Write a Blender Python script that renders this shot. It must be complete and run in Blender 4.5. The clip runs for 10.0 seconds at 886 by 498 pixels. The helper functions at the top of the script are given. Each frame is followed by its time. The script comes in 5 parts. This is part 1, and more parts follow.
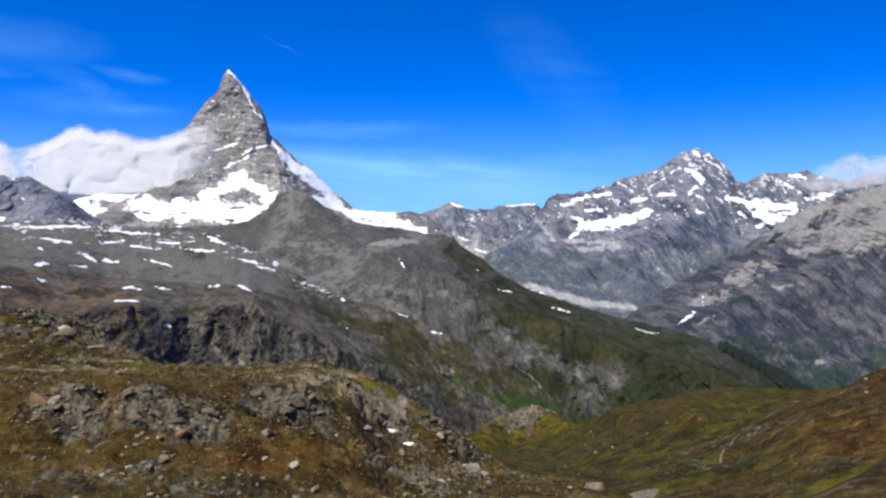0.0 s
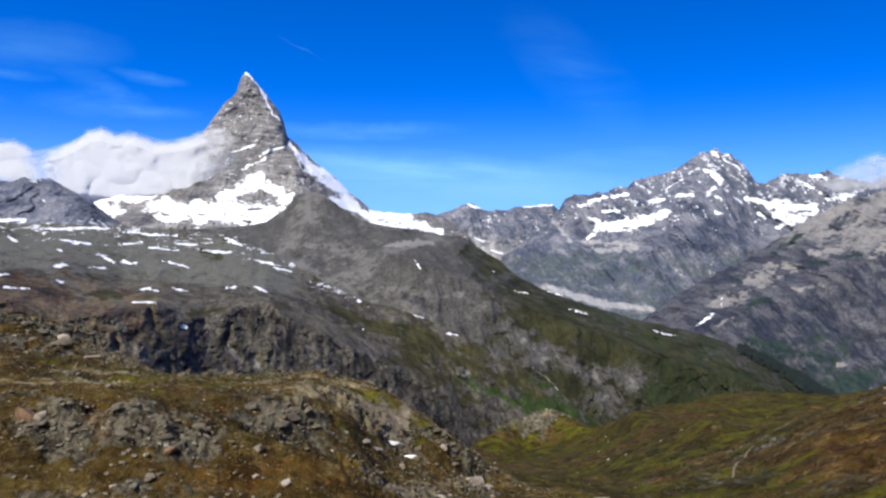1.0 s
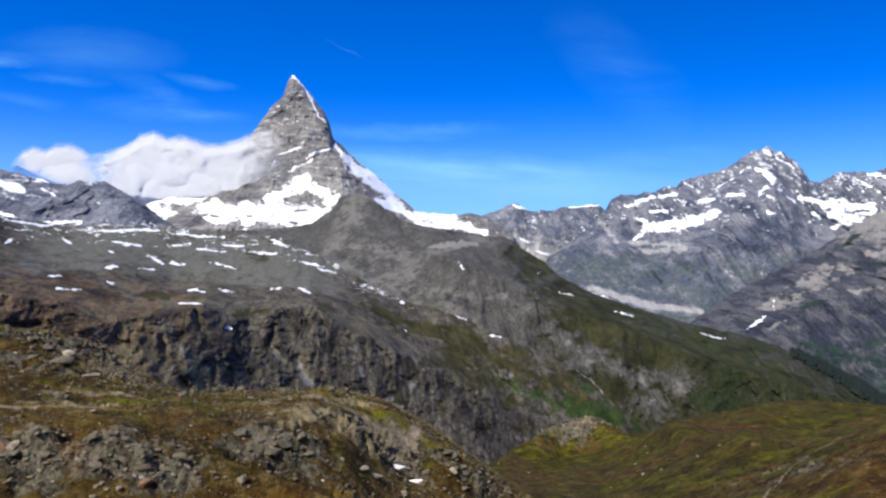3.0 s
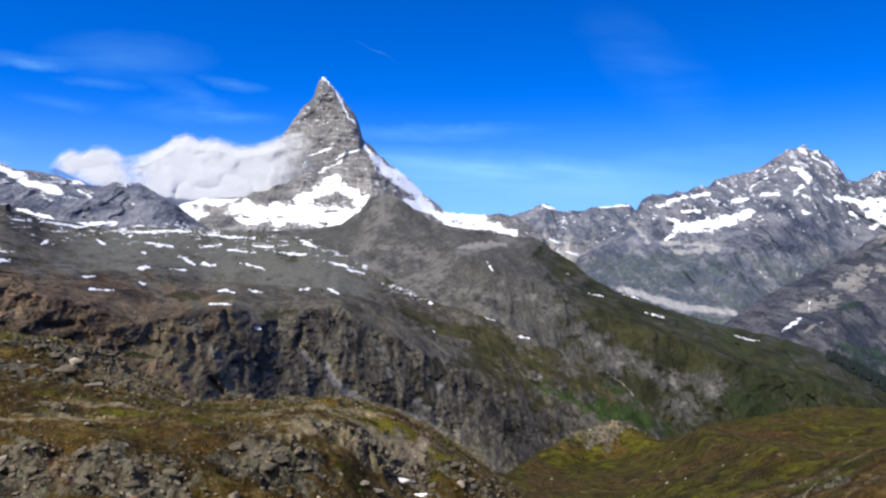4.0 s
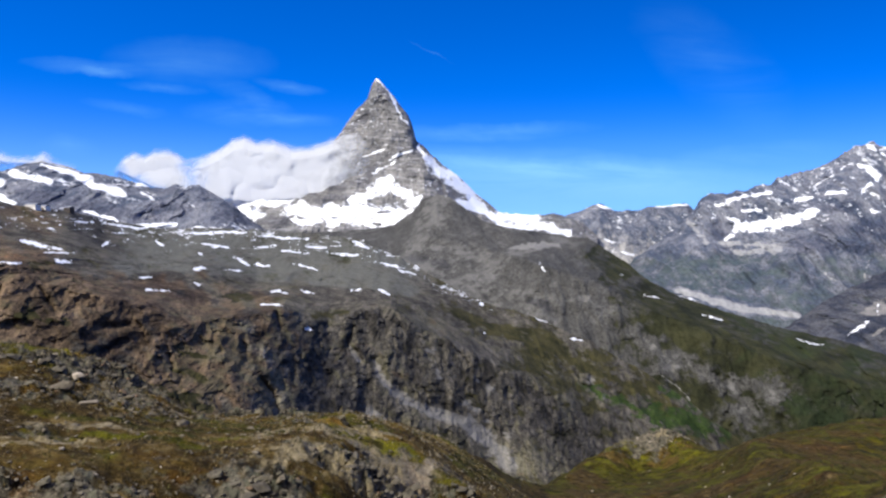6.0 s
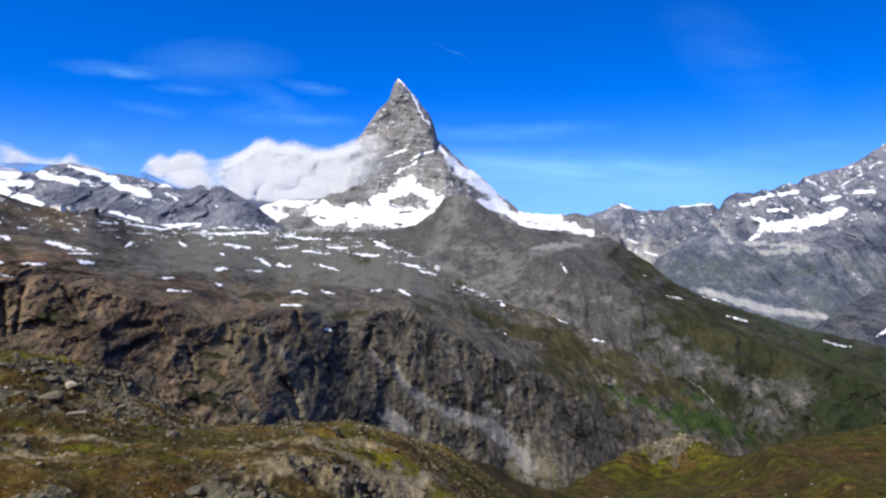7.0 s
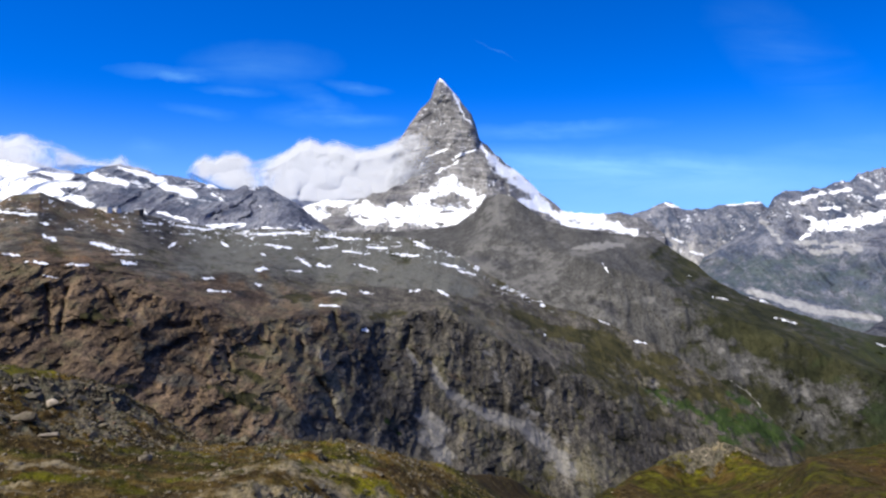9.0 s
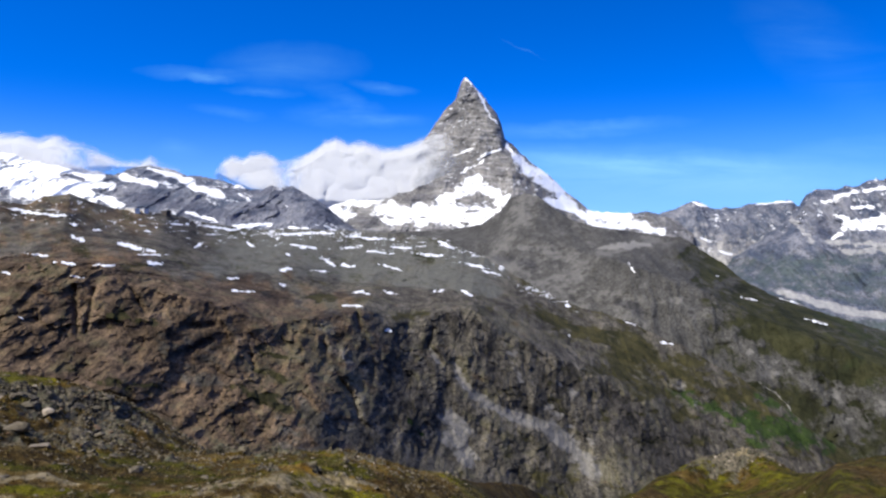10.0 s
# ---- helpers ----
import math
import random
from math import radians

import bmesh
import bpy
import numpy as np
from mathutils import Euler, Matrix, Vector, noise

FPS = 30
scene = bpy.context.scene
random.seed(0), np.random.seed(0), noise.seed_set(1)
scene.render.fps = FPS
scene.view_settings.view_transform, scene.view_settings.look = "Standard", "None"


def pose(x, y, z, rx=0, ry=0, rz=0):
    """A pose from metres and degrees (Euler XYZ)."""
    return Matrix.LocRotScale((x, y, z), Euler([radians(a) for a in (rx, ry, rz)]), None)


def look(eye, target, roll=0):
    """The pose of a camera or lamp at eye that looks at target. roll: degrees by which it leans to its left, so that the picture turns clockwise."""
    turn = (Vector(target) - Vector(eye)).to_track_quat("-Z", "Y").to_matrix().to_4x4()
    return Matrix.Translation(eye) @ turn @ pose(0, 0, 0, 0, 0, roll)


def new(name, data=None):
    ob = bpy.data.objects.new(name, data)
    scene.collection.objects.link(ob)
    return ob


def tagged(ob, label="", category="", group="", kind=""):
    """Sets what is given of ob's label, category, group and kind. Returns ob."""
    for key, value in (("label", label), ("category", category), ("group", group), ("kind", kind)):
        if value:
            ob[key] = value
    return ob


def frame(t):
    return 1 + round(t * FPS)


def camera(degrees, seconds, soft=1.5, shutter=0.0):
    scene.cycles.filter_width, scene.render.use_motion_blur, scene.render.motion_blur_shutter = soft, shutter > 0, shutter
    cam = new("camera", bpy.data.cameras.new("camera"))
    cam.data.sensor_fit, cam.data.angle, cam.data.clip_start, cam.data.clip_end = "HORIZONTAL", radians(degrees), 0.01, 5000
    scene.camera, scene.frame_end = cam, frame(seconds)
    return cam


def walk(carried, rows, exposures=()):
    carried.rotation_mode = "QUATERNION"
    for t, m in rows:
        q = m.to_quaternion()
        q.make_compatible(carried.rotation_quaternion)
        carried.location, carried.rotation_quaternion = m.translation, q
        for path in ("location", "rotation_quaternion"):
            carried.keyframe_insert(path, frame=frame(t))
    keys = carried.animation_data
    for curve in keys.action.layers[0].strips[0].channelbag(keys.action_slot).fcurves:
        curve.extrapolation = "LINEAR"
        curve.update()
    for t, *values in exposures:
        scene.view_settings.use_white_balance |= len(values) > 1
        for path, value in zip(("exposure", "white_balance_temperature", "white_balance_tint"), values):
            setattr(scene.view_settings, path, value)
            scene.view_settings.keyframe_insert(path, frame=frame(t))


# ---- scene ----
# ---- camera and its walk ----
cam = camera(61.24, 10.0, soft=2.4)
walk(cam, [
    (0.0, pose(0.00, 0.00, 0.00, 89.918, 0, -13.190)),
    (0.5, pose(1.12, 0.92, 0.47, 89.956, 0, -12.696)),
    (1.0, pose(2.36, 1.87, 0.96, 89.990, 0, -11.905)),
    (1.5, pose(3.65, 2.67, 1.44, 90.019, 0, -11.176)),
    (2.0, pose(5.08, 3.47, 1.95, 90.023, 0, -10.379)),
    (2.5, pose(6.49, 4.26, 2.42, 90.024, 0, -9.482)),
    (4.0, pose(11.38, 7.03, 3.96, 90.046, 0, -6.142)),
    (4.5, pose(12.97, 8.03, 4.37, 90.064, 0, -5.087)),
    (5.0, pose(14.67, 9.14, 4.83, 90.054, 0, -3.994)),
    (5.5, pose(16.31, 10.32, 5.25, 90.050, 0, -2.960)),
    (7.0, pose(21.71, 13.56, 6.85, 90.033, 0, -0.289)),
    (7.5, pose(23.45, 14.72, 7.35, 90.024, 0, 0.488)),
    (8.0, pose(25.30, 16.08, 7.89, 90.006, 0, 1.302)),
    (8.5, pose(27.02, 17.41, 8.38, 89.981, 0, 2.073)),
    (9.0, pose(28.80, 18.70, 8.97, 89.963, 0, 2.991)),
    (9.5, pose(30.59, 19.90, 9.54, 89.943, 0, 3.953)),
    (10.0, pose(32.43, 21.08, 10.15, 89.918, 0, 4.987)),
], [(0.0, 0.4), (10.0, 0.4)])

# ---- world and sun ----
SUN_TURN, SUN_HEIGHT = -140.0, 47.0   # degrees from the view axis (clockwise), above the horizon
world = bpy.data.worlds.new("mountain_sky")
scene.world = world
world.use_nodes = True
wn, wl = world.node_tree.nodes, world.node_tree.links
wn.clear()


def wnode(kind, **inputs):
    n = wn.new(kind)
    for k, v in inputs.items():
        n.inputs[k].default_value = v
    return n


direction = wnode("ShaderNodeTexCoord")
lifted = wnode("ShaderNodeMapping")
lifted.inputs["Location"].default_value = (0, 0, 0.05)
lifted.inputs["Scale"].default_value = (1, 1, 1.8)
wl.new(direction.outputs["Generated"], lifted.inputs["Vector"])
sky = wnode("ShaderNodeTexSky")
sky.sky_type, sky.sun_disc = "NISHITA", False
sky.sun_elevation, sky.sun_rotation = radians(SUN_HEIGHT), radians(SUN_TURN)
sky.altitude, sky.air_density, sky.dust_density, sky.ozone_density = 2800, 1.0, 0.2, 4.0
wl.new(lifted.outputs["Vector"], sky.inputs["Vector"])
deep = wnode("ShaderNodeHueSaturation", Hue=0.511, Saturation=1.6, Value=1.9)
wl.new(sky.outputs["Color"], deep.inputs["Color"])
tinted = wnode("ShaderNodeMix")
tinted.data_type, tinted.blend_type = "RGBA", "MULTIPLY"
tinted.inputs["Factor"].default_value = 1.0
wl.new(deep.outputs["Color"], tinted.inputs["A"])
tinted.inputs["B"].default_value = (0.7, 0.88, 1.05, 1)
# thin cirrus: streaks on the plane of bearing and elevation ahead (centre, half length, half height, turn, amount)
CIRRUS = [
    (-0.438, 0.241, 0.057, 0.008, -4, 0.5), (-0.417, 0.234, 0.026, 0.005, -4, 0.8), (-0.300, 0.249, 0.075, 0.024, -2, 0.5), (-0.335, 0.215, 0.042, 0.005, -5, 0.6),
    (-0.385, 0.188, 0.038, 0.006, -8, 0.5), (-0.214, 0.197, 0.045, 0.011, -22, 0.6), (-0.168, 0.217, 0.034, 0.006, -5, 0.6), (-0.164, 0.173, 0.045, 0.007, -1, 0.7),
    (-0.241, 0.180, 0.045, 0.012, -4, 0.5), (0.404, 0.248, 0.090, 0.040, -38, 0.28), (0.097, 0.158, 0.100, 0.009, 2, 0.9), (0.197, 0.096, 0.230, 0.026, -3, 2.0),
    (0.158, 0.113, 0.150, 0.007, -3, 1.1), (0.464, 0.131, 0.083, 0.011, 4, 0.6), (-0.459, 0.136, 0.026, 0.011, -5, 0.5), (0.018, 0.263, 0.023, 0.001, -28, 0.25),
]
split = wnode("ShaderNodeSeparateXYZ")
wl.new(direction.outputs["Generated"], split.inputs[0])
ahead = wnode("ShaderNodeMath")
ahead.operation = "MAXIMUM"
ahead.inputs[1].default_value = 0.02
wl.new(split.outputs["Y"], ahead.inputs[0])
plane = wnode("ShaderNodeVectorMath")
plane.operation = "DIVIDE"
flat_dir = wnode("ShaderNodeCombineXYZ")
wl.new(split.outputs["X"], flat_dir.inputs["X"])
wl.new(split.outputs["Z"], flat_dir.inputs["Y"])
wl.new(flat_dir.outputs[0], plane.inputs[0])
wl.new(ahead.outputs[0], plane.inputs[1])
wind = wnode("ShaderNodeMapping")
wind.inputs["Scale"].default_value = (5.0, 26.0, 1.0)
wind.inputs["Rotation"].default_value = (0.0, 0.0, radians(6))
wl.new(plane.outputs[0], wind.inputs["Vector"])
fibres = wnode("ShaderNodeTexNoise", Scale=1.0, Detail=8.0, Roughness=0.6, Distortion=0.6)
wl.new(wind.outputs["Vector"], fibres.inputs["Vector"])
drift = wnode("ShaderNodeTexNoise", Scale=14.0, Detail=5.0, Roughness=0.6)
wl.new(plane.outputs[0], drift.inputs["Vector"])
shift = wnode("ShaderNodeVectorMath")
shift.operation = "MULTIPLY_ADD"
wl.new(drift.outputs["Color"], shift.inputs[0])
shift.inputs[1].default_value = (0.06, 0.02, 0.0)
wl.new(plane.outputs[0], shift.inputs[2])
total = None
for cu, cw, half, tall, turn, amount in CIRRUS:
    spot = wnode("ShaderNodeMapping")
    spot.vector_type = "TEXTURE"
    spot.inputs["Location"].default_value = (cu + 0.03, cw + 0.01, 0.0)
    spot.inputs["Rotation"].default_value = (0.0, 0.0, radians(turn))
    spot.inputs["Scale"].default_value = (1.6 * half, 1.6 * tall, 1.0)
    wl.new(shift.outputs[0], spot.inputs["Vector"])
    puff = wnode("ShaderNodeTexGradient")
    puff.gradient_type = "SPHERICAL"
    wl.new(spot.outputs[0], puff.inputs["Vector"])
    gain = wnode("ShaderNodeMath")
    gain.operation = "MULTIPLY_ADD"
    gain.inputs[1].default_value = amount
    wl.new(puff.outputs["Fac"], gain.inputs[0])
    if total:
        wl.new(total, gain.inputs[2])
    else:
        gain.inputs[2].default_value = 0.0
    total = gain.outputs[0]
thread = wnode("ShaderNodeMapRange")
for key, value in (("From Min", 0.3), ("From Max", 0.7), ("To Min", 0.04), ("To Max", 0.30)):
    thread.inputs[key].default_value = value
wl.new(fibres.outputs["Fac"], thread.inputs["Value"])
veil = wnode("ShaderNodeMath")
veil.operation = "MULTIPLY_ADD"
wl.new(total, veil.inputs[0])
wl.new(thread.outputs["Result"], veil.inputs[1])
veil.inputs[2].default_value = 0.0
streaked = wnode("ShaderNodeMix")
streaked.data_type = "RGBA"
wl.new(veil.outputs[0], streaked.inputs["Factor"])
wl.new(tinted.outputs["Result"], streaked.inputs["A"])
streaked.inputs["B"].default_value = (2.9, 6.4, 8.4, 1)
# and a pale band of haze low over the land
level = wnode("ShaderNodeSeparateXYZ")
wl.new(direction.outputs["Generated"], level.inputs[0])
low = wnode("ShaderNodeMapRange")
low.interpolation_type = "SMOOTHERSTEP"
for key, value in (("From Min", -0.05), ("From Max", 0.22), ("To Min", 0.85), ("To Max", 0.0)):
    low.inputs[key].default_value = value
wl.new(level.outputs["Z"], low.inputs["Value"])
misty = wnode("ShaderNodeMix")
misty.data_type = "RGBA"
wl.new(low.outputs["Result"], misty.inputs["Factor"])
wl.new(streaked.outputs["Result"], misty.inputs["A"])
misty.inputs["B"].default_value = (2.7, 4.3, 6.0, 1)
# the sky pales towards the sun
a, e = radians(SUN_TURN), radians(SUN_HEIGHT)
toward_sun = Vector((math.sin(a) * math.cos(e), math.cos(a) * math.cos(e), math.sin(e)))
facing = wnode("ShaderNodeVectorMath")
facing.operation = "DOT_PRODUCT"
wl.new(direction.outputs["Generated"], facing.inputs[0])
facing.inputs[1].default_value = toward_sun
pale = wnode("ShaderNodeMapRange")
pale.interpolation_type = "SMOOTHSTEP"
pale.inputs["From Min"].default_value, pale.inputs["From Max"].default_value = 0.30, 1.0
pale.inputs["To Max"].default_value = 0.6
wl.new(facing.outputs["Value"], pale.inputs["Value"])
hazed = wnode("ShaderNodeMix")
hazed.data_type = "RGBA"
wl.new(pale.outputs["Result"], hazed.inputs["Factor"])
wl.new(misty.outputs["Result"], hazed.inputs["A"])
hazed.inputs["B"].default_value = (10.5, 9.6, 8.4, 1)
glow = wnode("ShaderNodeBackground", Strength=0.12)
wl.new(hazed.outputs["Result"], glow.inputs["Color"])
wl.new(glow.outputs["Background"], wnode("ShaderNodeOutputWorld").inputs["Surface"])

sun = new("sun", bpy.data.lights.new("sun", "SUN"))
sun.data.energy, sun.data.angle, sun.data.color = 5.0, radians(0.53), (1.0, 0.95, 0.86)
sun.matrix_world = look(toward_sun * 500, (0, 0, 0))


# ---- materials ----
class Nodes:
    """A small builder for node materials."""

    def __init__(self, name):
        self.mat = bpy.data.materials.new(name)
        self.mat.use_nodes = True
        self.tree = self.mat.node_tree
        self.tree.nodes.clear()
        self.place = self.add("ShaderNodeNewGeometry").outputs["Position"]

    def add(self, kind, **values):
        n = self.tree.nodes.new(kind)
        for k, v in values.items():
            self.put(n.inputs[k.replace("_", " ")], v)
        return n

    def put(self, socket, v):
        if isinstance(v, bpy.types.NodeSocket):
            self.tree.links.new(v, socket)
        else:
            socket.default_value = v

    def noise(self, size, detail=6.0, rough=0.6, stretch=(1, 1, 1), warp=0.0):
        m = self.add("ShaderNodeMapping", Vector=self.place, Scale=tuple(s / size for s in stretch))
        return self.add("ShaderNodeTexNoise", Vector=m.outputs[0], Scale=1.0, Detail=detail, Roughness=rough, Distortion=warp).outputs["Fac"]

    def ramp(self, v, lo, hi, to_lo=0.0, to_hi=1.0):
        n = self.add("ShaderNodeMapRange", Value=v)
        n.interpolation_type = "SMOOTHSTEP"
        for k, x in (("From Min", lo), ("From Max", hi), ("To Min", to_lo), ("To Max", to_hi)):
            self.put(n.inputs[k], x)
        return n.outputs["Result"]

    def math(self, op, p, q):
        n = self.add("ShaderNodeMath")
        n.operation = op
        self.put(n.inputs[0], p)
        self.put(n.inputs[1], q)
        return n.outputs[0]

    def mix(self, f, p, q, blend="MIX"):
        n = self.add("ShaderNodeMix")
        n.data_type, n.blend_type = "RGBA", blend
        self.put(n.inputs["Factor"], f)
        for s, v in (("A", p), ("B", q)):
            self.put(n.inputs[s], v if isinstance(v, bpy.types.NodeSocket) else (*v, 1.0))
        return n.outputs["Result"]

    def attr(self, name):
        n = self.add("ShaderNodeAttribute")
        n.attribute_name = name
        return n.outputs["Fac"]

    def finish(self, color, rough=0.9, bump=None, depth=1.0, strength=0.7, specular=0.25):
        b = self.add("ShaderNodeBsdfPrincipled", Base_Color=color, Roughness=rough, Specular_IOR_Level=specular)
        if bump is not None:
            k = self.add("ShaderNodeBump", Height=bump, Distance=depth, Strength=strength)
            self.tree.links.new(k.outputs["Normal"], b.inputs["Normal"])
        self.tree.links.new(b.outputs[0], self.add("ShaderNodeOutputMaterial").inputs["Surface"])
        return self.mat


def terrain(name, rock, grass, scree, size, ragged=0.5, patchy=0.35, snow_edge=1.3, contrast=1.0, strata=0.0, cracks=0.6, straw=None, flutes=0.0, green_pair=None, mossy=0.0, pale=((0.12, 0.115, 0.108), (0.20, 0.192, 0.178))):
    """Rock, turf, scree and snow on one slope. size: metres of the main rock pattern; each colour is a dark and a light one."""
    n = Nodes(name)
    broad = n.noise(size * 6, 5, 0.55)
    main = n.noise(size, 8, 0.68, (1, 0.4, 0.8), 0.4)
    fine = n.noise(size * 0.16, 5, 0.65, (1, 0.5, 1))
    f = n.ramp(n.math("ADD", n.math("MULTIPLY", main, 0.75), n.math("MULTIPLY", broad, 0.25)), 0.5 - 0.17 / contrast, 0.5 + 0.17 / contrast)
    color = n.mix(f, rock[0], rock[1])
    color = n.mix(n.ramp(n.math("ADD", n.attr("warm"), n.math("MULTIPLY", n.math("SUBTRACT", broad, 0.5), 1.6)), 0.2, 0.8), color, n.mix(1.0, color, (1.24, 0.97, 0.77), "MULTIPLY"))
    speck = n.ramp(fine, 0.3, 0.7, 0.5, 1.45)
    color = n.mix(1.0, color, n.mix(speck, (0, 0, 0), (1, 1, 1)), "MULTIPLY")
    chips = n.ramp(n.noise(size * 0.075, 4, 0.7, (1, 0.6, 1)), 0.36, 0.64, 0.55, 1.45)
    color = n.mix(1.0, color, n.mix(chips, (0, 0, 0), (1, 1, 1)), "MULTIPLY")
    crack = n.math("ABSOLUTE", n.math("SUBTRACT", n.noise(size * 0.6, 4, 0.55, (1, 0.35, 0.8), 0.8), 0.5), 0.0)
    color = n.mix(n.ramp(crack, 0.0, 0.045, cracks, 0.0), color, tuple(c * 0.35 for c in rock[0]))
    if strata:
        beds = n.ramp(n.noise(size * 0.35, 6, 0.7, (0.2, 0.2, 1.6), 0.8), 0.50, 0.64, 0.0, strata)
        color = n.mix(beds, color, (0.40, 0.40, 0.41))
    if flutes:
        streak = n.ramp(n.noise(size * 0.55, 5, 0.65, (1.5, 0.5, 0.28), 0.5), 0.34, 0.66, 1.0 - flutes, 1.0 + flutes)
        color = n.mix(1.0, color, n.mix(streak, (0, 0, 0), (1, 1, 1)), "MULTIPLY")
    if mossy:
        moss = n.ramp(n.math("ADD", n.noise(size * 0.9, 7, 0.7), n.math("MULTIPLY", n.math("SUBTRACT", broad, 0.5), 0.8)), 0.50, 0.66, 0.0, mossy)
        color = n.mix(moss, color, n.mix(chips, (0.035, 0.036, 0.018), (0.115, 0.108, 0.062)))
    if straw:
        lichen = n.ramp(n.noise(size * 0.7, 6, 0.7), 0.48, 0.62, 0.0, 0.7)
        color = n.mix(lichen, color, n.mix(chips, (0.02, 0.022, 0.013), (0.095, 0.098, 0.068)))
    edge = n.math("MULTIPLY", n.math("SUBTRACT", n.noise(size * 0.8, 7, 0.7), 0.5), 1.5 * ragged)
    wide = n.math("MULTIPLY", n.math("SUBTRACT", broad, 0.5), 1.2 * patchy)
    s = n.ramp(n.math("ADD", n.math("ADD", n.attr("scree"), edge), wide), 0.42, 0.62)
    color = n.mix(s, color, n.mix(n.ramp(n.noise(size * 0.3, 5, 0.7), 0.3, 0.7), scree[0], scree[1]))
    g = n.ramp(n.math("ADD", n.math("ADD", n.attr("grass"), edge), wide), 0.40, 0.64)
    turf = n.mix(n.ramp(n.noise(size * 1.7, 6, 0.66), 0.36, 0.64), grass[0], grass[1])
    green = n.mix(n.ramp(n.noise(size * 3.1, 5, 0.6), 0.38, 0.62), (grass[1][0] * 0.25, grass[1][1] * 0.44, grass[1][2] * 0.4), (grass[1][0] * 0.9, grass[1][1] * 1.05, grass[1][2]))
    if green_pair:
        green = n.mix(n.ramp(n.noise(size * 7.0, 8, 0.7), 0.36, 0.64), *green_pair)
    verdant = n.ramp(n.math("ADD", n.attr("lush"), wide), 0.3, 0.7)
    turf = n.mix(verdant, turf, green)
    if straw:
        turf = n.mix(n.attr("bright"), turf, n.mix(1.0, turf, (2.3, 2.2, 1.7), "MULTIPLY"))
        turf = n.mix(n.ramp(n.noise(size * 3.2, 9, 0.72), 0.46, 0.57, 0.0, 0.75), turf, tuple(c * 0.32 for c in grass[0]))
        turf = n.mix(n.ramp(n.noise(size * 2.2, 9, 0.76), 0.52, 0.63, 0.0, n.math("SUBTRACT", 0.85, n.math("MULTIPLY", verdant, 0.6))), turf, straw)
        turf = n.mix(n.ramp(n.noise(size * 0.32, 5, 0.72), 0.56, 0.66, 0.0, 0.75), turf, straw)
        blades = n.ramp(n.noise(size * 0.11, 4, 0.75), 0.34, 0.66, 0.3, 1.75)
        turf = n.mix(1.0, turf, n.mix(blades, (0, 0, 0), (1, 1, 1)), "MULTIPLY")
    turf = n.mix(1.0, turf, n.mix(n.ramp(fine, 0.25, 0.75, 0.6, 1.35), (0, 0, 0), (1, 1, 1)), "MULTIPLY")
    color = n.mix(g, color, turf)
    bloom = n.math("MULTIPLY", edge, 0.6)
    color = n.mix(n.ramp(n.math("ADD", n.attr("rust"), bloom), 0.30, 0.75), color, n.mix(1.0, color, (1.22, 0.92, 0.68), "MULTIPLY"))
    # darker patches: dark rock and turf, and shade painted into hollows and cliff
    color = n.mix(n.ramp(n.math("ADD", n.attr("dark_and_shade"), bloom), 0.30, 0.65, 0.0, 0.9), color, n.mix(1.0, color, (0.60, 0.61, 0.67), "MULTIPLY"))
    color = n.mix(n.ramp(n.math("ADD", n.attr("pale"), bloom), 0.34, 0.62, 0.0, 0.92), color, n.mix(n.ramp(n.math("ADD", n.math("MULTIPLY", fine, 0.6), n.math("MULTIPLY", main, 0.4)), 0.34, 0.66), *pale))
    ice = n.math("MULTIPLY", n.math("SUBTRACT", n.noise(size * 0.22, 7, 0.72, (0.6, 0.6, 1.3)), 0.5), snow_edge)
    w = n.ramp(n.math("ADD", n.attr("snow"), ice), 0.43, 0.60)
    color = n.mix(w, color, n.mix(n.ramp(main, 0.35, 0.65), (0.66, 0.69, 0.74), (0.78, 0.79, 0.80)))
    rough = n.math("SUBTRACT", 0.95, n.math("MULTIPLY", w, 0.35))
    height = n.math("MULTIPLY", n.math("ADD", main, n.math("MULTIPLY", fine, 0.35)), n.math("SUBTRACT", 1.0, n.math("MULTIPLY", w, 0.8)))
    height = n.math("MULTIPLY", height, n.math("SUBTRACT", 1.0, n.math("MULTIPLY", g, 0.55)))
    return n.finish(color, rough, height, size * 0.35, 0.6, 0.08)


PEAK_STONE = terrain("peak_gneiss", ((0.085, 0.085, 0.092), (0.235, 0.228, 0.22)), ((0.10, 0.10, 0.07), (0.16, 0.15, 0.11)), ((0.22, 0.22, 0.21), (0.32, 0.31, 0.30)), 60, strata=0.42, cracks=0.25)
# the blue of distance haze is painted into these rock and turf colours
FAR_HAZED_STONE = terrain("far_rock_haze_tint", ((0.062, 0.078, 0.118), (0.200, 0.207, 0.240)), ((0.042, 0.060, 0.076), (0.074, 0.092, 0.096)), ((0.22, 0.22, 0.22), (0.33, 0.32, 0.31)), 80, contrast=1.6, cracks=0.3, pale=((0.20, 0.205, 0.215), (0.33, 0.33, 0.33)))
# rock and turf shifted to blue: valley haze put into the base colours
SIDE_HAZED_STONE = terrain("valley_side_hazed_rock", ((0.030, 0.036, 0.055), (0.108, 0.111, 0.124)), ((0.012, 0.024, 0.026), (0.030, 0.045, 0.038)), ((0.12, 0.118, 0.118), (0.20, 0.195, 0.19)), 55, contrast=1.7, cracks=0.12, flutes=0.32,
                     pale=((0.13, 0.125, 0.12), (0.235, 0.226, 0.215)))
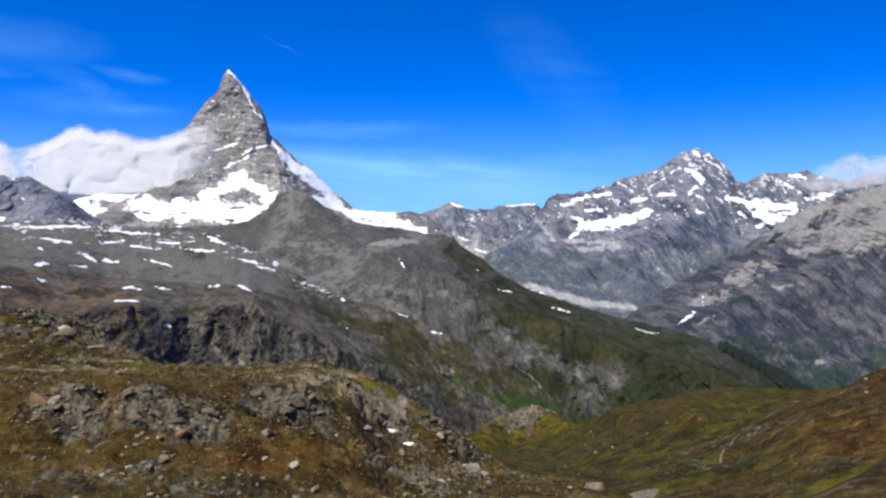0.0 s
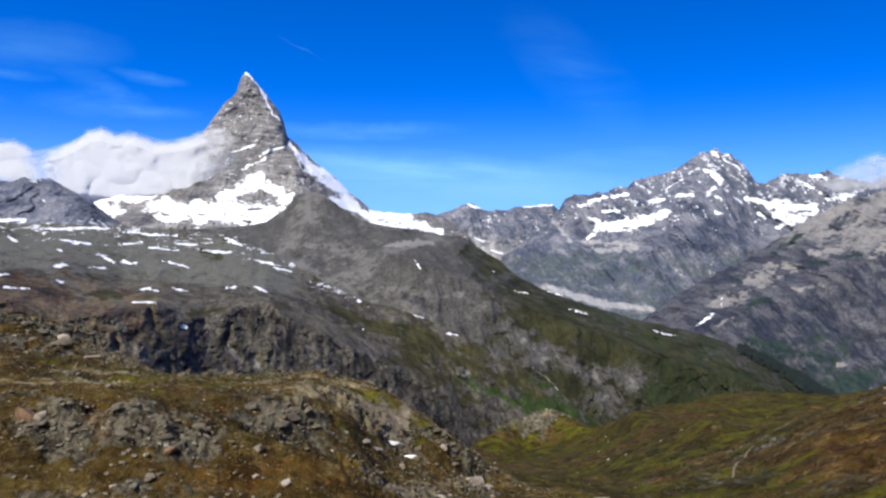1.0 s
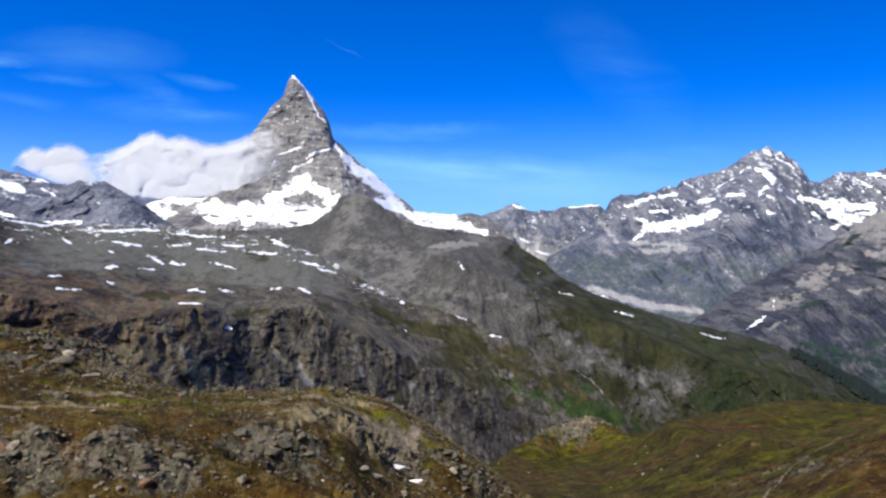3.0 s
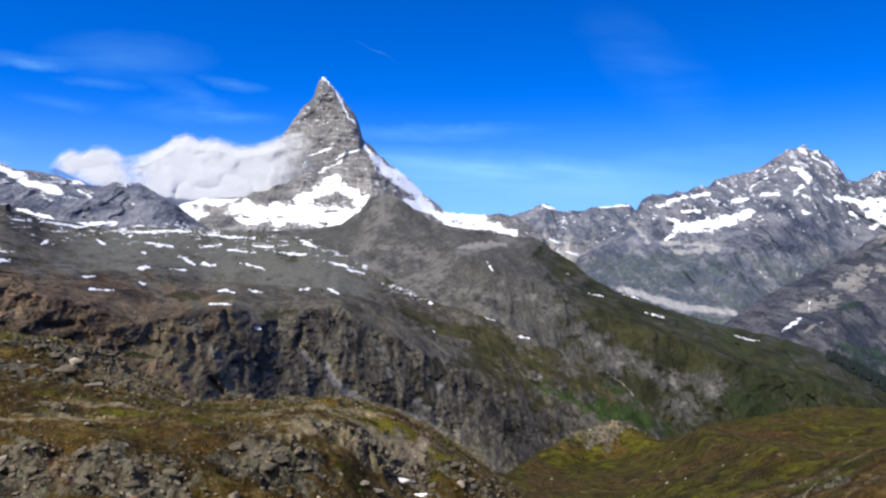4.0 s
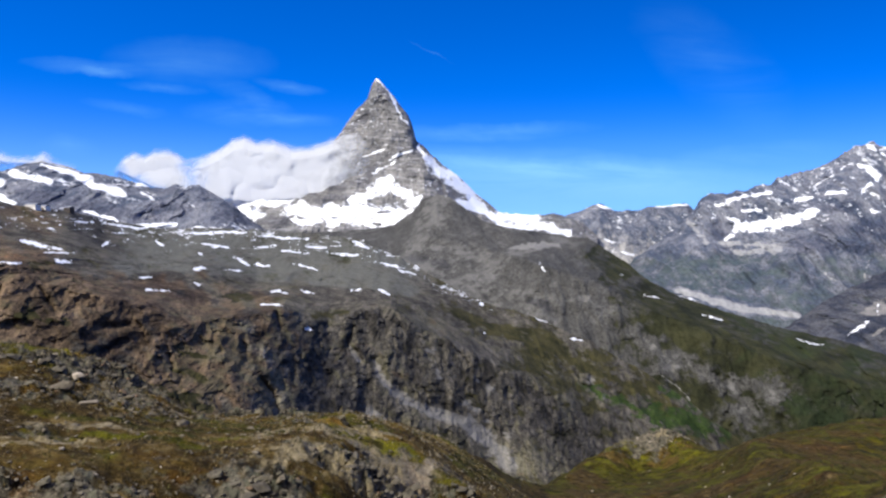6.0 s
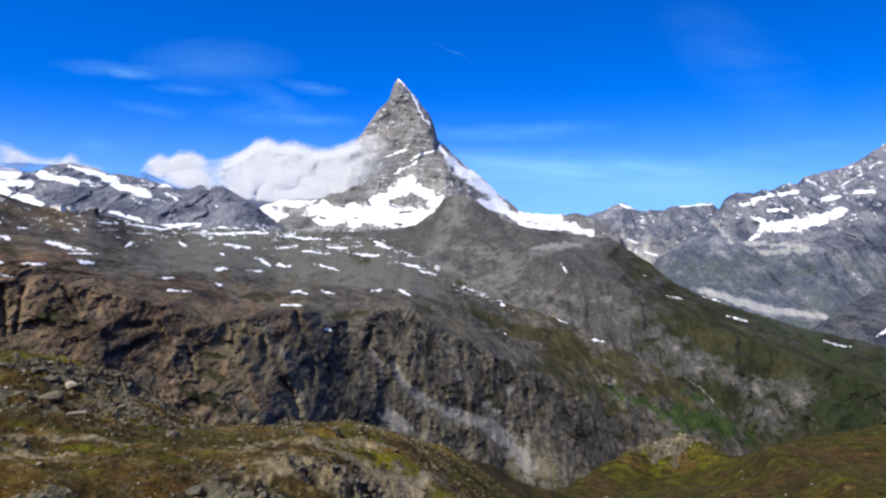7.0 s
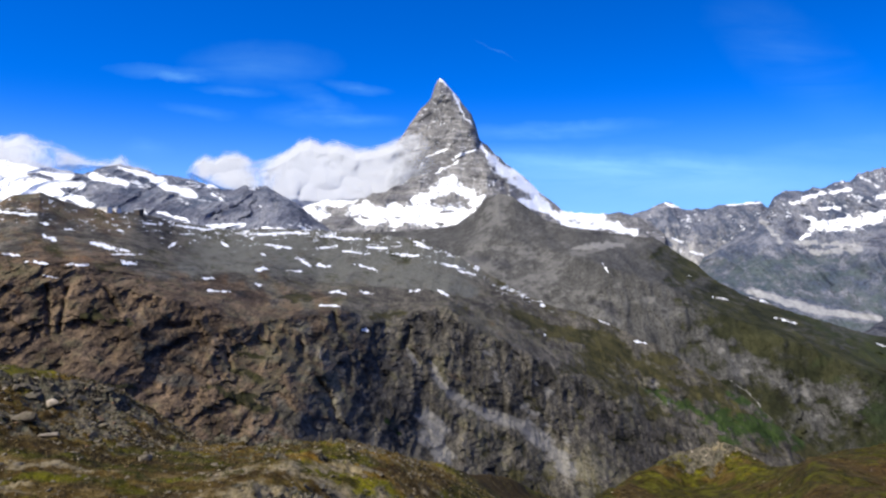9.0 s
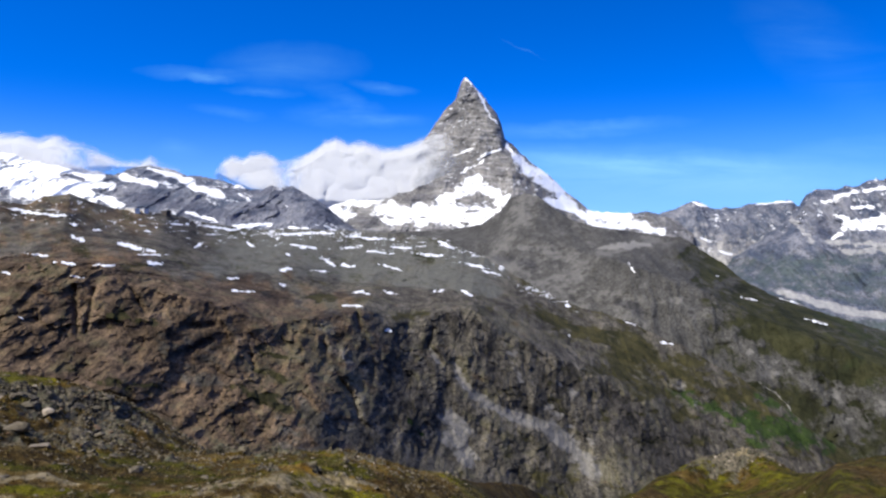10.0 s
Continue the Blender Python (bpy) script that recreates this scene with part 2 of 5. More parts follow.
SHOULDER_STONE = terrain("shoulder_scree_rock", ((0.046, 0.046, 0.044), (0.104, 0.102, 0.097)), ((0.013, 0.015, 0.008), (0.034, 0.035, 0.017)), ((0.082, 0.081, 0.077), (0.126, 0.123, 0.117)), 34, contrast=0.8, cracks=0.35, flutes=0.2,
                         green_pair=((0.010, 0.016, 0.008), (0.027, 0.036, 0.016)), pale=((0.135, 0.132, 0.125), (0.20, 0.195, 0.185)))
CLIFF_STONE = terrain("cliff_rock", ((0.030, 0.028, 0.024), (0.168, 0.152, 0.124)), ((0.021, 0.021, 0.009), (0.052, 0.047, 0.020)), ((0.068, 0.069, 0.059), (0.124, 0.123, 0.106)), 20, cracks=0.5, flutes=0.3, mossy=0.45,
                      green_pair=((0.012, 0.024, 0.006), (0.036, 0.056, 0.016)))
TURF = terrain("alpine_turf_and_stone", ((0.014, 0.012, 0.008), (0.150, 0.130, 0.094)), ((0.040, 0.023, 0.005), (0.070, 0.049, 0.011)), ((0.085, 0.070, 0.052), (0.20, 0.172, 0.13)), 1.5, ragged=0.8, contrast=1.6, cracks=0.6, straw=(0.14, 0.10, 0.038),
               green_pair=((0.014, 0.0145, 0.001), (0.078, 0.076, 0.005)), pale=((0.10, 0.080, 0.042), (0.24, 0.20, 0.125)))


# ---- noise and shapes ----
def lattice(i, j, k, seed):
    n = (i * 374761393 + j * 668265263 + k * 1440662683 + seed * 974711 + 12345).astype(np.uint32)
    n = (n ^ (n >> np.uint32(13))) * np.uint32(1274126177)
    n = (n ^ (n >> np.uint32(15))) * np.uint32(2246822519)
    return (n ^ (n >> np.uint32(16))).astype(np.float64) / 4294967295.0


def value_noise(p, seed=0):
    """Smooth noise from 0 to 1 at an array of points (..., 3)."""
    c = np.floor(p)
    f = p - c
    c = c.astype(np.int64)
    f = f * f * f * (f * (f * 6 - 15) + 10)
    out = 0.0
    for dx in (0, 1):
        for dy in (0, 1):
            for dz in (0, 1):
                w = (f[..., 0] if dx else 1 - f[..., 0]) * (f[..., 1] if dy else 1 - f[..., 1]) * (f[..., 2] if dz else 1 - f[..., 2])
                out = out + w * lattice(c[..., 0] + dx, c[..., 1] + dy, c[..., 2] + dz, seed)
    return out


def fractal(p, size, octaves=5, seed=0, gain=0.5, ridged=False, stretch=(1, 1, 1)):
    """Fractal noise, about -1 to 1. ridged: sharp crests."""
    q = np.asarray(p) * (np.array(stretch) / size)
    total, amp, norm = 0.0, 1.0, 0.0
    for o in range(octaves):
        v = value_noise(q + 17.3 * o, seed + o) * 2 - 1
        if ridged:
            v = 1 - 2 * np.abs(v)
        total, norm = total + amp * v, norm + amp
        q, amp = q * 2.03, amp * gain
    return total / norm * 1.5


def blocks(p, size, seed, stretch=(1, 1, 1)):
    """Broken rock: each cell of a scattered mosaic stands out by its own amount, -1 to 1."""
    q = np.asarray(p) * (np.array(stretch) / size)
    c = np.floor(q).astype(np.int64)
    best, value = np.full(q.shape[:-1], 9.0), np.zeros(q.shape[:-1])
    for dx in (-1, 0, 1):
        for dy in (-1, 0, 1):
            for dz in (-1, 0, 1):
                i, j, k = c[..., 0] + dx, c[..., 1] + dy, c[..., 2] + dz
                r = (i + lattice(i, j, k, seed) - q[..., 0]) ** 2 + (j + lattice(i, j, k, seed + 1) - q[..., 1]) ** 2 + (k + lattice(i, j, k, seed + 2) - q[..., 2]) ** 2
                nearer = r < best
                best = np.where(nearer, r, best)
                value = np.where(nearer, lattice(i, j, k, seed + 3), value)
    return value * 2 - 1


def blur(a, n, axis):
    """Running mean over 2n + 1 cells, edges kept."""
    if n < 1:
        return a
    pad = [(0, 0), (0, 0)]
    pad[axis] = (n, n)
    c = np.cumsum(np.pad(a, pad, "edge"), axis=axis)
    c = np.concatenate([np.zeros_like(np.take(c, [0], axis)), c], axis=axis)
    m = a.shape[axis]
    return (np.take(c, range(2 * n + 1, 2 * n + 1 + m), axis) - np.take(c, range(m), axis)) / (2 * n + 1)


def loft(rails, bearings, steps, ease=0):
    """A slope spanned over lines of the plan, crest first. Returns depth and rise over run, rows from the first line to the last."""
    depth, slope = [], []
    for rail in rails:
        r = np.array(rail, float)
        b = r[:, 0] / r[:, 1]
        depth.append(blur(np.interp(bearings, b, r[:, 1])[None], ease, 1)[0])
        slope.append(np.interp(bearings, b, r[:, 2] / r[:, 1]))
    ds, qs = [], []
    for k, n in enumerate(steps):
        v = np.linspace(0, 1, n, endpoint=k == len(steps) - 1)[:, None]
        ds.append(depth[k] * (1 - v) + depth[k + 1] * v)
        qs.append(slope[k] * (1 - v) + slope[k + 1] * v)
    return np.concatenate(ds), np.concatenate(qs)


def sheet(name, pts, attributes, material, smooth=True):
    """One grid mesh from an array (rows, columns, 3), with point attributes."""
    rows, cols = pts.shape[:2]
    i = np.arange(rows * cols).reshape(rows, cols)
    quads = np.stack([i[:-1, :-1], i[1:, :-1], i[1:, 1:], i[:-1, 1:]], -1).reshape(-1, 4)
    me = bpy.data.meshes.new(name)
    me.vertices.add(rows * cols)
    me.vertices.foreach_set("co", pts.reshape(-1).astype(np.float32))
    me.loops.add(len(quads) * 4)
    me.loops.foreach_set("vertex_index", quads.reshape(-1).astype(np.int32))
    me.polygons.add(len(quads))
    me.polygons.foreach_set("loop_start", np.arange(0, len(quads) * 4, 4, dtype=np.int32))
    me.polygons.foreach_set("use_smooth", np.full(len(quads), smooth))
    me.update(calc_edges=True)
    for key, v in attributes.items():
        me.attributes.new(key, "FLOAT", "POINT").data.foreach_set("value", np.clip(v, -1, 2).reshape(-1).astype(np.float32))
    me.materials.append(material)
    return me


def strokes(x, z, marks, soft=0.5, taper=0.75):
    """How far points lie inside a set of long patches (x0, z0, x1, z1, half width): 0.5 on their outline."""
    best = np.full(x.shape, -1.0)
    for x0, z0, x1, z1, w in marks:
        dx, dz = x1 - x0, z1 - z0
        t = np.clip(((x - x0) * dx + (z - z0) * dz) / max(dx * dx + dz * dz, 1e-6), 0, 1)
        d = np.hypot(x - x0 - t * dx, z - z0 - t * dz)
        wide = w * np.sqrt(1 - taper * (2 * t - 1) ** 2)
        best = np.maximum(best, 0.5 + (wide - d) / (2 * soft * w))
    return np.clip(best, 0, 1)


def relief(p, bands):
    """Sum of fractal bands: (size, height, ridged, vertical stretch, octaves)."""
    out = 0.0
    for k, (size, height, ridged, tall, octaves) in enumerate(bands):
        out = out + height * fractal(p, size, octaves, 31 * k + 5, 0.52, ridged, (1, 0.15, tall))
    return out


def mountain(name, rails, columns, steps, bands, paint, material, label, jag=0.0, jag_size=60.0, ease=6, soften=3, back=260.0, broken=(), calm=0.0, carve=(), still=()):
    """A mountain side: a slope over its lines, broken by spurs and gullies, with a far side behind the crest."""
    first = np.array(rails[0], float)
    b = np.linspace(first[0, 0] / first[0, 1], first[-1, 0] / first[-1, 1], columns)
    d, q = loft(rails, b, steps, ease)
    top = d[:1].copy()
    for _ in range(2):
        d = blur(d, soften, 0)
    d = blur(d, soften, 1)
    d[0] = top[0]
    base = np.stack([b * d, d, q * d], -1)
    rough = relief(base, bands)
    for k, (size, height, tall) in enumerate(broken):
        shaken = base + np.stack([size * 0.35 * fractal(base, size * 0.8, 3, 200 + 9 * m + k) for m in range(3)], -1)
        hold = np.clip((np.linspace(0, 1, len(d))[:, None] - calm) / 0.08, 0.15, 1) if calm else 1.0
        rough = rough + hold * height * blocks(shaken, size, 300 + 7 * k, (1, 0.3, tall))
    v = np.linspace(0, 1, len(d))[:, None]
    if jag:
        teeth = fractal(base[0], jag_size, 5, 77, 0.6, True, (1, 0, 0.3))[None] * jag / top
        q = q + teeth * np.clip(1 - v * 9, 0, 1) ** 1.5
    u, w = sight(base, 12, 2.0)
    if still:
        rough = rough * (1 - 0.6 * strokes(u, w, still, 1.6, 0.3))
    dd = d - rough * np.clip(v * 10 + 0.15, 0, 1)
    for lines, depth, soft in carve:
        dd = dd + depth * strokes(u, w, lines, soft) ** 1.5
    pts = np.stack([b * dd, dd, q * dd], -1)
    plain, _ = loft(rails, b, steps)
    marks = paint(np.stack([b * plain, plain, q * plain], -1), rough, v)
    # the far side falls away behind the crest
    crest = pts[0]
    behind = []
    for k in range(5, 0, -1):
        s = (k / 5) ** 1.3 * back
        behind.append(crest * (1 + s / crest[:, 1:2]) - np.stack([0 * s * b, 0 * b, 0 * b + s * 1.1], -1))
    far_side = np.array(behind)
    pts = np.concatenate([far_side, pts])
    marks = {k: np.concatenate([np.repeat(m[:1], 5, 0), m]) for k, m in marks.items()}
    return tagged(new(name, sheet(name, pts, marks, material)), label, "mountain", kind="structure"), pts


# peak: crest first, then lines down the slope to the foot
PEAK_0 = [
    (-1128, 3900, 275), (-906, 3900, 255), (-808, 3850, 275), (-733, 3850, 319), (-699, 3900, 294), (-635, 3950, 319), (-563, 4000, 395),
    (-488, 4050, 504), (-409, 4080, 618), (-368, 4090, 680), (-312, 4100, 761), (-250, 4100, 829), (-240, 4100, 864), (-223, 4100, 904),
    (-201, 4100, 938), (-173, 4100, 910), (-135, 4100, 870), (-95, 4100, 824), (-57, 4100, 772), (-28, 4100, 734), (-7, 4110, 680), (16, 4120, 597),
    (58, 4130, 570), (112, 4140, 518), (172, 4150, 465), (262, 4170, 398), (341, 4190, 324), (407, 4200, 272), (471, 4210, 219), (549, 4220, 208),
    (678, 4220, 197), (793, 4220, 201), (894, 4230, 180), (963, 4240, 155), (1050, 4250, 90),
]
PEAK_1 = [
    (-1070, 3700, 226), (-860, 3700, 224), (-695, 3650, 241), (-595, 3700, 246), (-458, 3800, 323), (-346, 3850, 413), (-239, 3880, 475),
    (-191, 3880, 499), (-91, 3830, 496), (-7, 3800, 486), (53, 3760, 455), (97, 3700, 381), (156, 3750, 337), (242, 3850, 299), (383, 3950, 211),
    (521, 4000, 155), (856, 4050, 122), (1013, 4100, 67),
]
PEAK_2 = [
    (-1012, 3500, 161), (-657, 3450, 155), (-416, 3450, 195), (-216, 3500, 226), (-59, 3520, 242), (65, 3400, 236), (165, 3420, 226), (279, 3600, 186),
    (488, 3750, 125), (814, 3850, 80), (964, 3900, 40),
]
PEAK_3 = [
    (-925, 3200, 59), (-600, 3150, 64), (-380, 3150, 70), (60, 3150, 68), (256, 3300, 35), (442, 3400, 23), (761, 3600, 25), (890, 3600, -3),
]
PEAK = [PEAK_0, PEAK_1, PEAK_2, PEAK_3]
# snow ridge: crest first, then lines down the slope to the foot
SNOW_RIDGE_0 = [
    (-2883, 3500, 568), (-2440, 3500, 501), (-2265, 3500, 472), (-2149, 3500, 435), (-2005, 3500, 384), (-1877, 3500, 358), (-1771, 3500, 393),
    (-1698, 3500, 411), (-1607, 3500, 386), (-1495, 3500, 358), (-1355, 3500, 330), (-1216, 3500, 296), (-1141, 3480, 278), (-1068, 3450, 299),
    (-1032, 3440, 290), (-970, 3430, 292), (-895, 3430, 255), (-802, 3400, 200), (-729, 3400, 137), (-671, 3400, 106), (-467, 3400, 59),
]
SNOW_RIDGE_1 = [
    (-2590, 3150, 335), (-2191, 3150, 307), (-1930, 3150, 281), (-1590, 3150, 266), (-1466, 3200, 257), (-1236, 3200, 230), (-1046, 3200, 205),
    (-897, 3180, 198), (-753, 3200, 150), (-629, 3200, 86), (-438, 3200, 37),
]
SNOW_RIDGE_2 = [
    (-2213, 2700, 51), (-1872, 2700, 51), (-1357, 2700, 50), (-910, 2800, 41), (-567, 2900, 30), (-394, 2900, 8),
]
SNOW_RIDGE = [SNOW_RIDGE_0, SNOW_RIDGE_1, SNOW_RIDGE_2]
# far ridge: crest first, then lines down the slope to the foot
FAR_RIDGE_0 = [
    (539, 4400, 157), (707, 4400, 195), (816, 4400, 213), (895, 4400, 200), (1000, 4400, 235), (1052, 4400, 260), (1105, 4400, 274), (1151, 4400, 254),
    (1194, 4400, 234), (1265, 4400, 232), (1373, 4400, 247), (1446, 4400, 258), (1623, 4400, 274), (1656, 4400, 236), (1761, 4400, 237),
    (1971, 4400, 140),
]
FAR_RIDGE_1 = [
    (521, 4250, 61), (788, 4250, 111), (1067, 4250, 129), (1222, 4250, 114), (1568, 4250, 150), (1904, 4250, 66),
]
FAR_RIDGE_2 = [
    (490, 4000, -93), (1005, 4000, -127), (1476, 4000, -131), (1792, 4000, -133),
]
FAR_RIDGE = [FAR_RIDGE_0, FAR_RIDGE_1, FAR_RIDGE_2]
# massif: crest first, then lines down the slope to the foot
MASSIF_0 = [
    (1037, 4000, -128), (1158, 4050, -73), (1348, 4100, 39), (1485, 4150, 139), (1574, 4200, 212), (1628, 4200, 290), (1681, 4200, 314),
    (1772, 4200, 316), (1927, 4220, 354), (2055, 4230, 381), (2090, 4240, 414), (2320, 4250, 462), (2382, 4250, 499), (2461, 4250, 539),
    (2520, 4250, 577), (2579, 4250, 610), (2635, 4250, 626), (2699, 4250, 607), (2759, 4250, 587), (2820, 4250, 560), (2881, 4250, 496),
    (2926, 4250, 421), (3000, 4250, 415), (3055, 4240, 441), (3135, 4230, 478), (3228, 4220, 476), (3312, 4220, 467), (3423, 4220, 495),
    (3526, 4220, 460), (3753, 4220, 428), (3922, 4220, 488), (4048, 4220, 521), (4567, 4220, 580),
]
MASSIF_1 = [
    (1011, 3900, -155), (1282, 3900, -34), (1462, 3900, 75), (1679, 3900, 123), (1919, 3950, 152), (1920, 3700, 104), (2122, 3700, 213),
    (2276, 3750, 274), (2381, 3750, 304), (2488, 3750, 252), (2680, 3850, 162), (2927, 3950, 270), (3300, 3950, 275), (3789, 3950, 317),
    (4275, 3950, 342),
]
MASSIF_2 = [
    (972, 3750, -178), (1200, 3650, -118), (1349, 3600, -89), (1507, 3500, -102), (1676, 3450, -87), (1790, 3450, -3), (1979, 3450, 26),
    (2191, 3450, 27), (2402, 3450, -3), (2925, 3500, 59), (3788, 3500, 94),
]
MASSIF_3 = [
    (855, 3300, -311), (1019, 3100, -321), (1061, 3000, -336), (1198, 2900, -376), (1403, 2800, -462), (1628, 2750, -463), (1854, 2700, -463),
    (2923, 2700, -500),
]
MASSIF = [MASSIF_0, MASSIF_1, MASSIF_2, MASSIF_3]
# valley side: crest first, then lines down the slope to the foot
VALLEY_SIDE_0 = [
    (1120, 2500, -347), (1230, 2500, -279), (1373, 2600, -234), (1483, 2650, -183), (1598, 2700, -138), (1731, 2750, -95), (1869, 2800, -50),
    (2040, 2850, 22), (2189, 2900, 86), (2315, 2950, 139), (2476, 3000, 195), (2599, 3000, 236), (2724, 3000, 265), (2878, 3000, 295),
    (3314, 3000, 386), (3662, 3000, 423),
]
VALLEY_SIDE_1 = [
    (1030, 2300, -347), (1214, 2300, -287), (1414, 2280, -251), (1557, 2300, -207), (1682, 2350, -183), (1973, 2420, -97), (2398, 2500, 20),
    (3052, 2500, 140),
]
VALLEY_SIDE_2 = [
    (918, 2050, -368), (1214, 2050, -345), (1373, 2000, -386), (1492, 1900, -473), (1642, 1850, -511), (1789, 1800, -524), (2198, 1800, -580),
]
VALLEY_SIDE_3 = [
    (874, 1950, -508), (1155, 1950, -524), (1453, 1850, -581), (1740, 1750, -652), (2137, 1750, -697),
]
VALLEY_SIDE = [VALLEY_SIDE_0, VALLEY_SIDE_1, VALLEY_SIDE_2, VALLEY_SIDE_3]
# shoulder: crest first, then lines down the slope to the foot
SHOULDER_0 = [
    (-1051, 3000, 83), (-659, 3000, 69), (-301, 3000, 76), (-156, 3000, 85), (-70, 2950, 99), (-7, 2900, 143), (44, 2850, 198), (94, 2800, 210),
    (142, 2750, 192), (196, 2650, 141), (245, 2550, 98), (300, 2450, 76), (404, 2400, 63), (488, 2350, 47), (541, 2300, 43), (574, 2250, 16),
    (615, 2200, -19), (636, 2150, -44), (657, 2050, -82), (707, 2000, -113), (806, 1950, -151), (952, 1900, -196), (1078, 1850, -226),
    (1150, 1800, -248), (1222, 1780, -284), (1287, 1750, -321), (1342, 1720, -356), (1403, 1700, -395), (1526, 1680, -481), (1677, 1650, -572),
]
SHOULDER_1 = [
    (-946, 2700, 17), (-261, 2600, 17), (-43, 2550, 26), (47, 2450, 44), (130, 2350, 33), (209, 2260, 15), (320, 1900, -30), (457, 1850, -73),
    (585, 1780, -142), (703, 1700, -193), (827, 1650, -245), (959, 1620, -279), (1099, 1600, -318), (1240, 1580, -386), (1575, 1550, -580),
]
SHOULDER_2 = [
    (-701, 2000, -109), (-235, 1950, -141), (34, 1800, -161), (162, 1750, -185), (286, 1700, -222), (410, 1660, -285), (533, 1620, -360),
    (589, 1590, -408), (717, 1570, -436), (918, 1550, -442), (1201, 1530, -481), (1524, 1500, -629),
]
SHOULDER_3 = [
    (-631, 1800, -317), (31, 1650, -342), (383, 1550, -459), (612, 1480, -574), (1099, 1400, -611), (1423, 1400, -715),
]
SHOULDER = [SHOULDER_0, SHOULDER_1, SHOULDER_2, SHOULDER_3]
# cliff: crest first, then lines down the slope to the foot
CLIFF_0 = [
    (-641, 850, 69), (-593, 900, 68), (-586, 940, 66), (-572, 960, 76), (-560, 990, 81), (-555, 1030, 73), (-556, 1100, 67), (-524, 1200, 65),
    (-530, 1350, 57), (-515, 1450, 52), (-468, 1550, 47), (-346, 1700, 50), (-231, 1800, 43), (-109, 1800, 25), (-26, 1750, -11), (75, 1650, -67),
    (156, 1600, -105), (266, 1560, -137), (371, 1530, -182), (476, 1520, -242), (565, 1500, -298), (609, 1480, -341), (690, 1480, -392),
    (854, 1450, -462),
]
CLIFF_1 = [
    (-471, 640, -5), (-415, 650, -5), (-343, 690, -6), (-310, 760, -19), (-312, 920, -25), (-292, 1090, -24), (-240, 1230, -46), (-153, 1270, -57),
    (-31, 1320, -69), (37, 1340, -95), (139, 1380, -143), (239, 1380, -193), (342, 1400, -245), (447, 1420, -294), (550, 1430, -335),
    (668, 1430, -399), (825, 1400, -465),
]
CLIFF_2 = [
    (-459, 625, -19), (-401, 630, -19), (-332, 670, -18), (-283, 700, -33), (-245, 745, -49), (-212, 785, -67), (-181, 850, -67), (-144, 930, -64),
    (-99, 1010, -88), (-58, 1060, -77), (-20, 1085, -75), (36, 1115, -114), (122, 1165, -162), (215, 1225, -214), (322, 1310, -276), (423, 1340, -320),
    (524, 1360, -342), (636, 1360, -408), (796, 1350, -467),
]
CLIFF_3 = [
    (-374, 520, -95), (-330, 530, -96), (-270, 560, -109), (-234, 595, -134), (-179, 635, -157), (-140, 690, -165), (-112, 765, -184),
    (-78, 850, -211), (-45, 910, -233), (36, 970, -276), (110, 1015, -310), (188, 1050, -312), (286, 1150, -332), (388, 1220, -352), (487, 1260, -370),
    (600, 1280, -419), (756, 1280, -460),
]
CLIFF_4 = [
    (-317, 450, -149), (-226, 480, -168), (-136, 510, -202), (-77, 580, -251), (35, 740, -337), (225, 880, -397), (624, 1050, -477),
]
CLIFF = [CLIFF_0, CLIFF_1, CLIFF_2, CLIFF_3, CLIFF_4]
PEAK_SNOW_A = [
    (-163, 54, -121, 50, 13.0), (-121, 50, -46, 50, 13.0), (-46, 50, -12, 46, 12.5), (-54, 77, -30, 86, 10.0), (-44, 92, -30, 96, 6.0), (-24, 82, -5, 74, 7.5), (-80, 66, -54, 72, 8.0),
    (-7, 62, 8, 71, 6.5), (-250, 71, -205, 45, 10.0), (-240, 66, -163, 66, 9.0), (-166, 39, -121, 39, 6.5), (-114, 39, -4, 38, 6.5), (-152, 63, -144, 57, 6.0)
]
PEAK_SNOW_B = [
    (46, 103, 88, 59, 11.0), (58, 66, 114, 42, 8.5), (114, 48, 160, 43, 11.0), (122, 33, 160, 31, 7.0), (160, 34, 207, 24, 7.0), (-50, 229, -32, 212, 1.6), (-32, 212, -18, 189, 1.6),
    (-18, 189, -8, 168, 1.6), (-32, 120, -2, 134, 1.7), (-55, 104, -22, 120, 1.2), (-71, 125, -39, 134, 0.9), (15, 126, 48, 92, 6.0), (3, 143, 23, 118, 3.0)
]
PEAK_SNOW = PEAK_SNOW_A + PEAK_SNOW_B
PEAK_BARE = [
    (-59, 67, -20, 71, 3.0), (-48, 51, -30, 53, 1.6), (-193, 78, -163, 72, 2.6), (-204, 41, -166, 38, 4.5), (-133, 68, -86, 74, 5.0),
    (-54, 37, -42, 37, 1.8), (66, 56, 107, 34, 3.0)
]
PEAK_DARK = [
    (-55, 214, -38, 214, 5.0), (-55, 200, -36, 202, 4.5), (-133, 66, -86, 73, 6.8), (-170, 80, -80, 86, 9.0), (-16, 184, -13, 172, 2.3), (-69, 86, -54, 108, 6.5), (25, 94, 42, 71, 6.8), (-62, 183, -81, 161, 5.0), (-200, 41, -166, 38, 6.8)
]
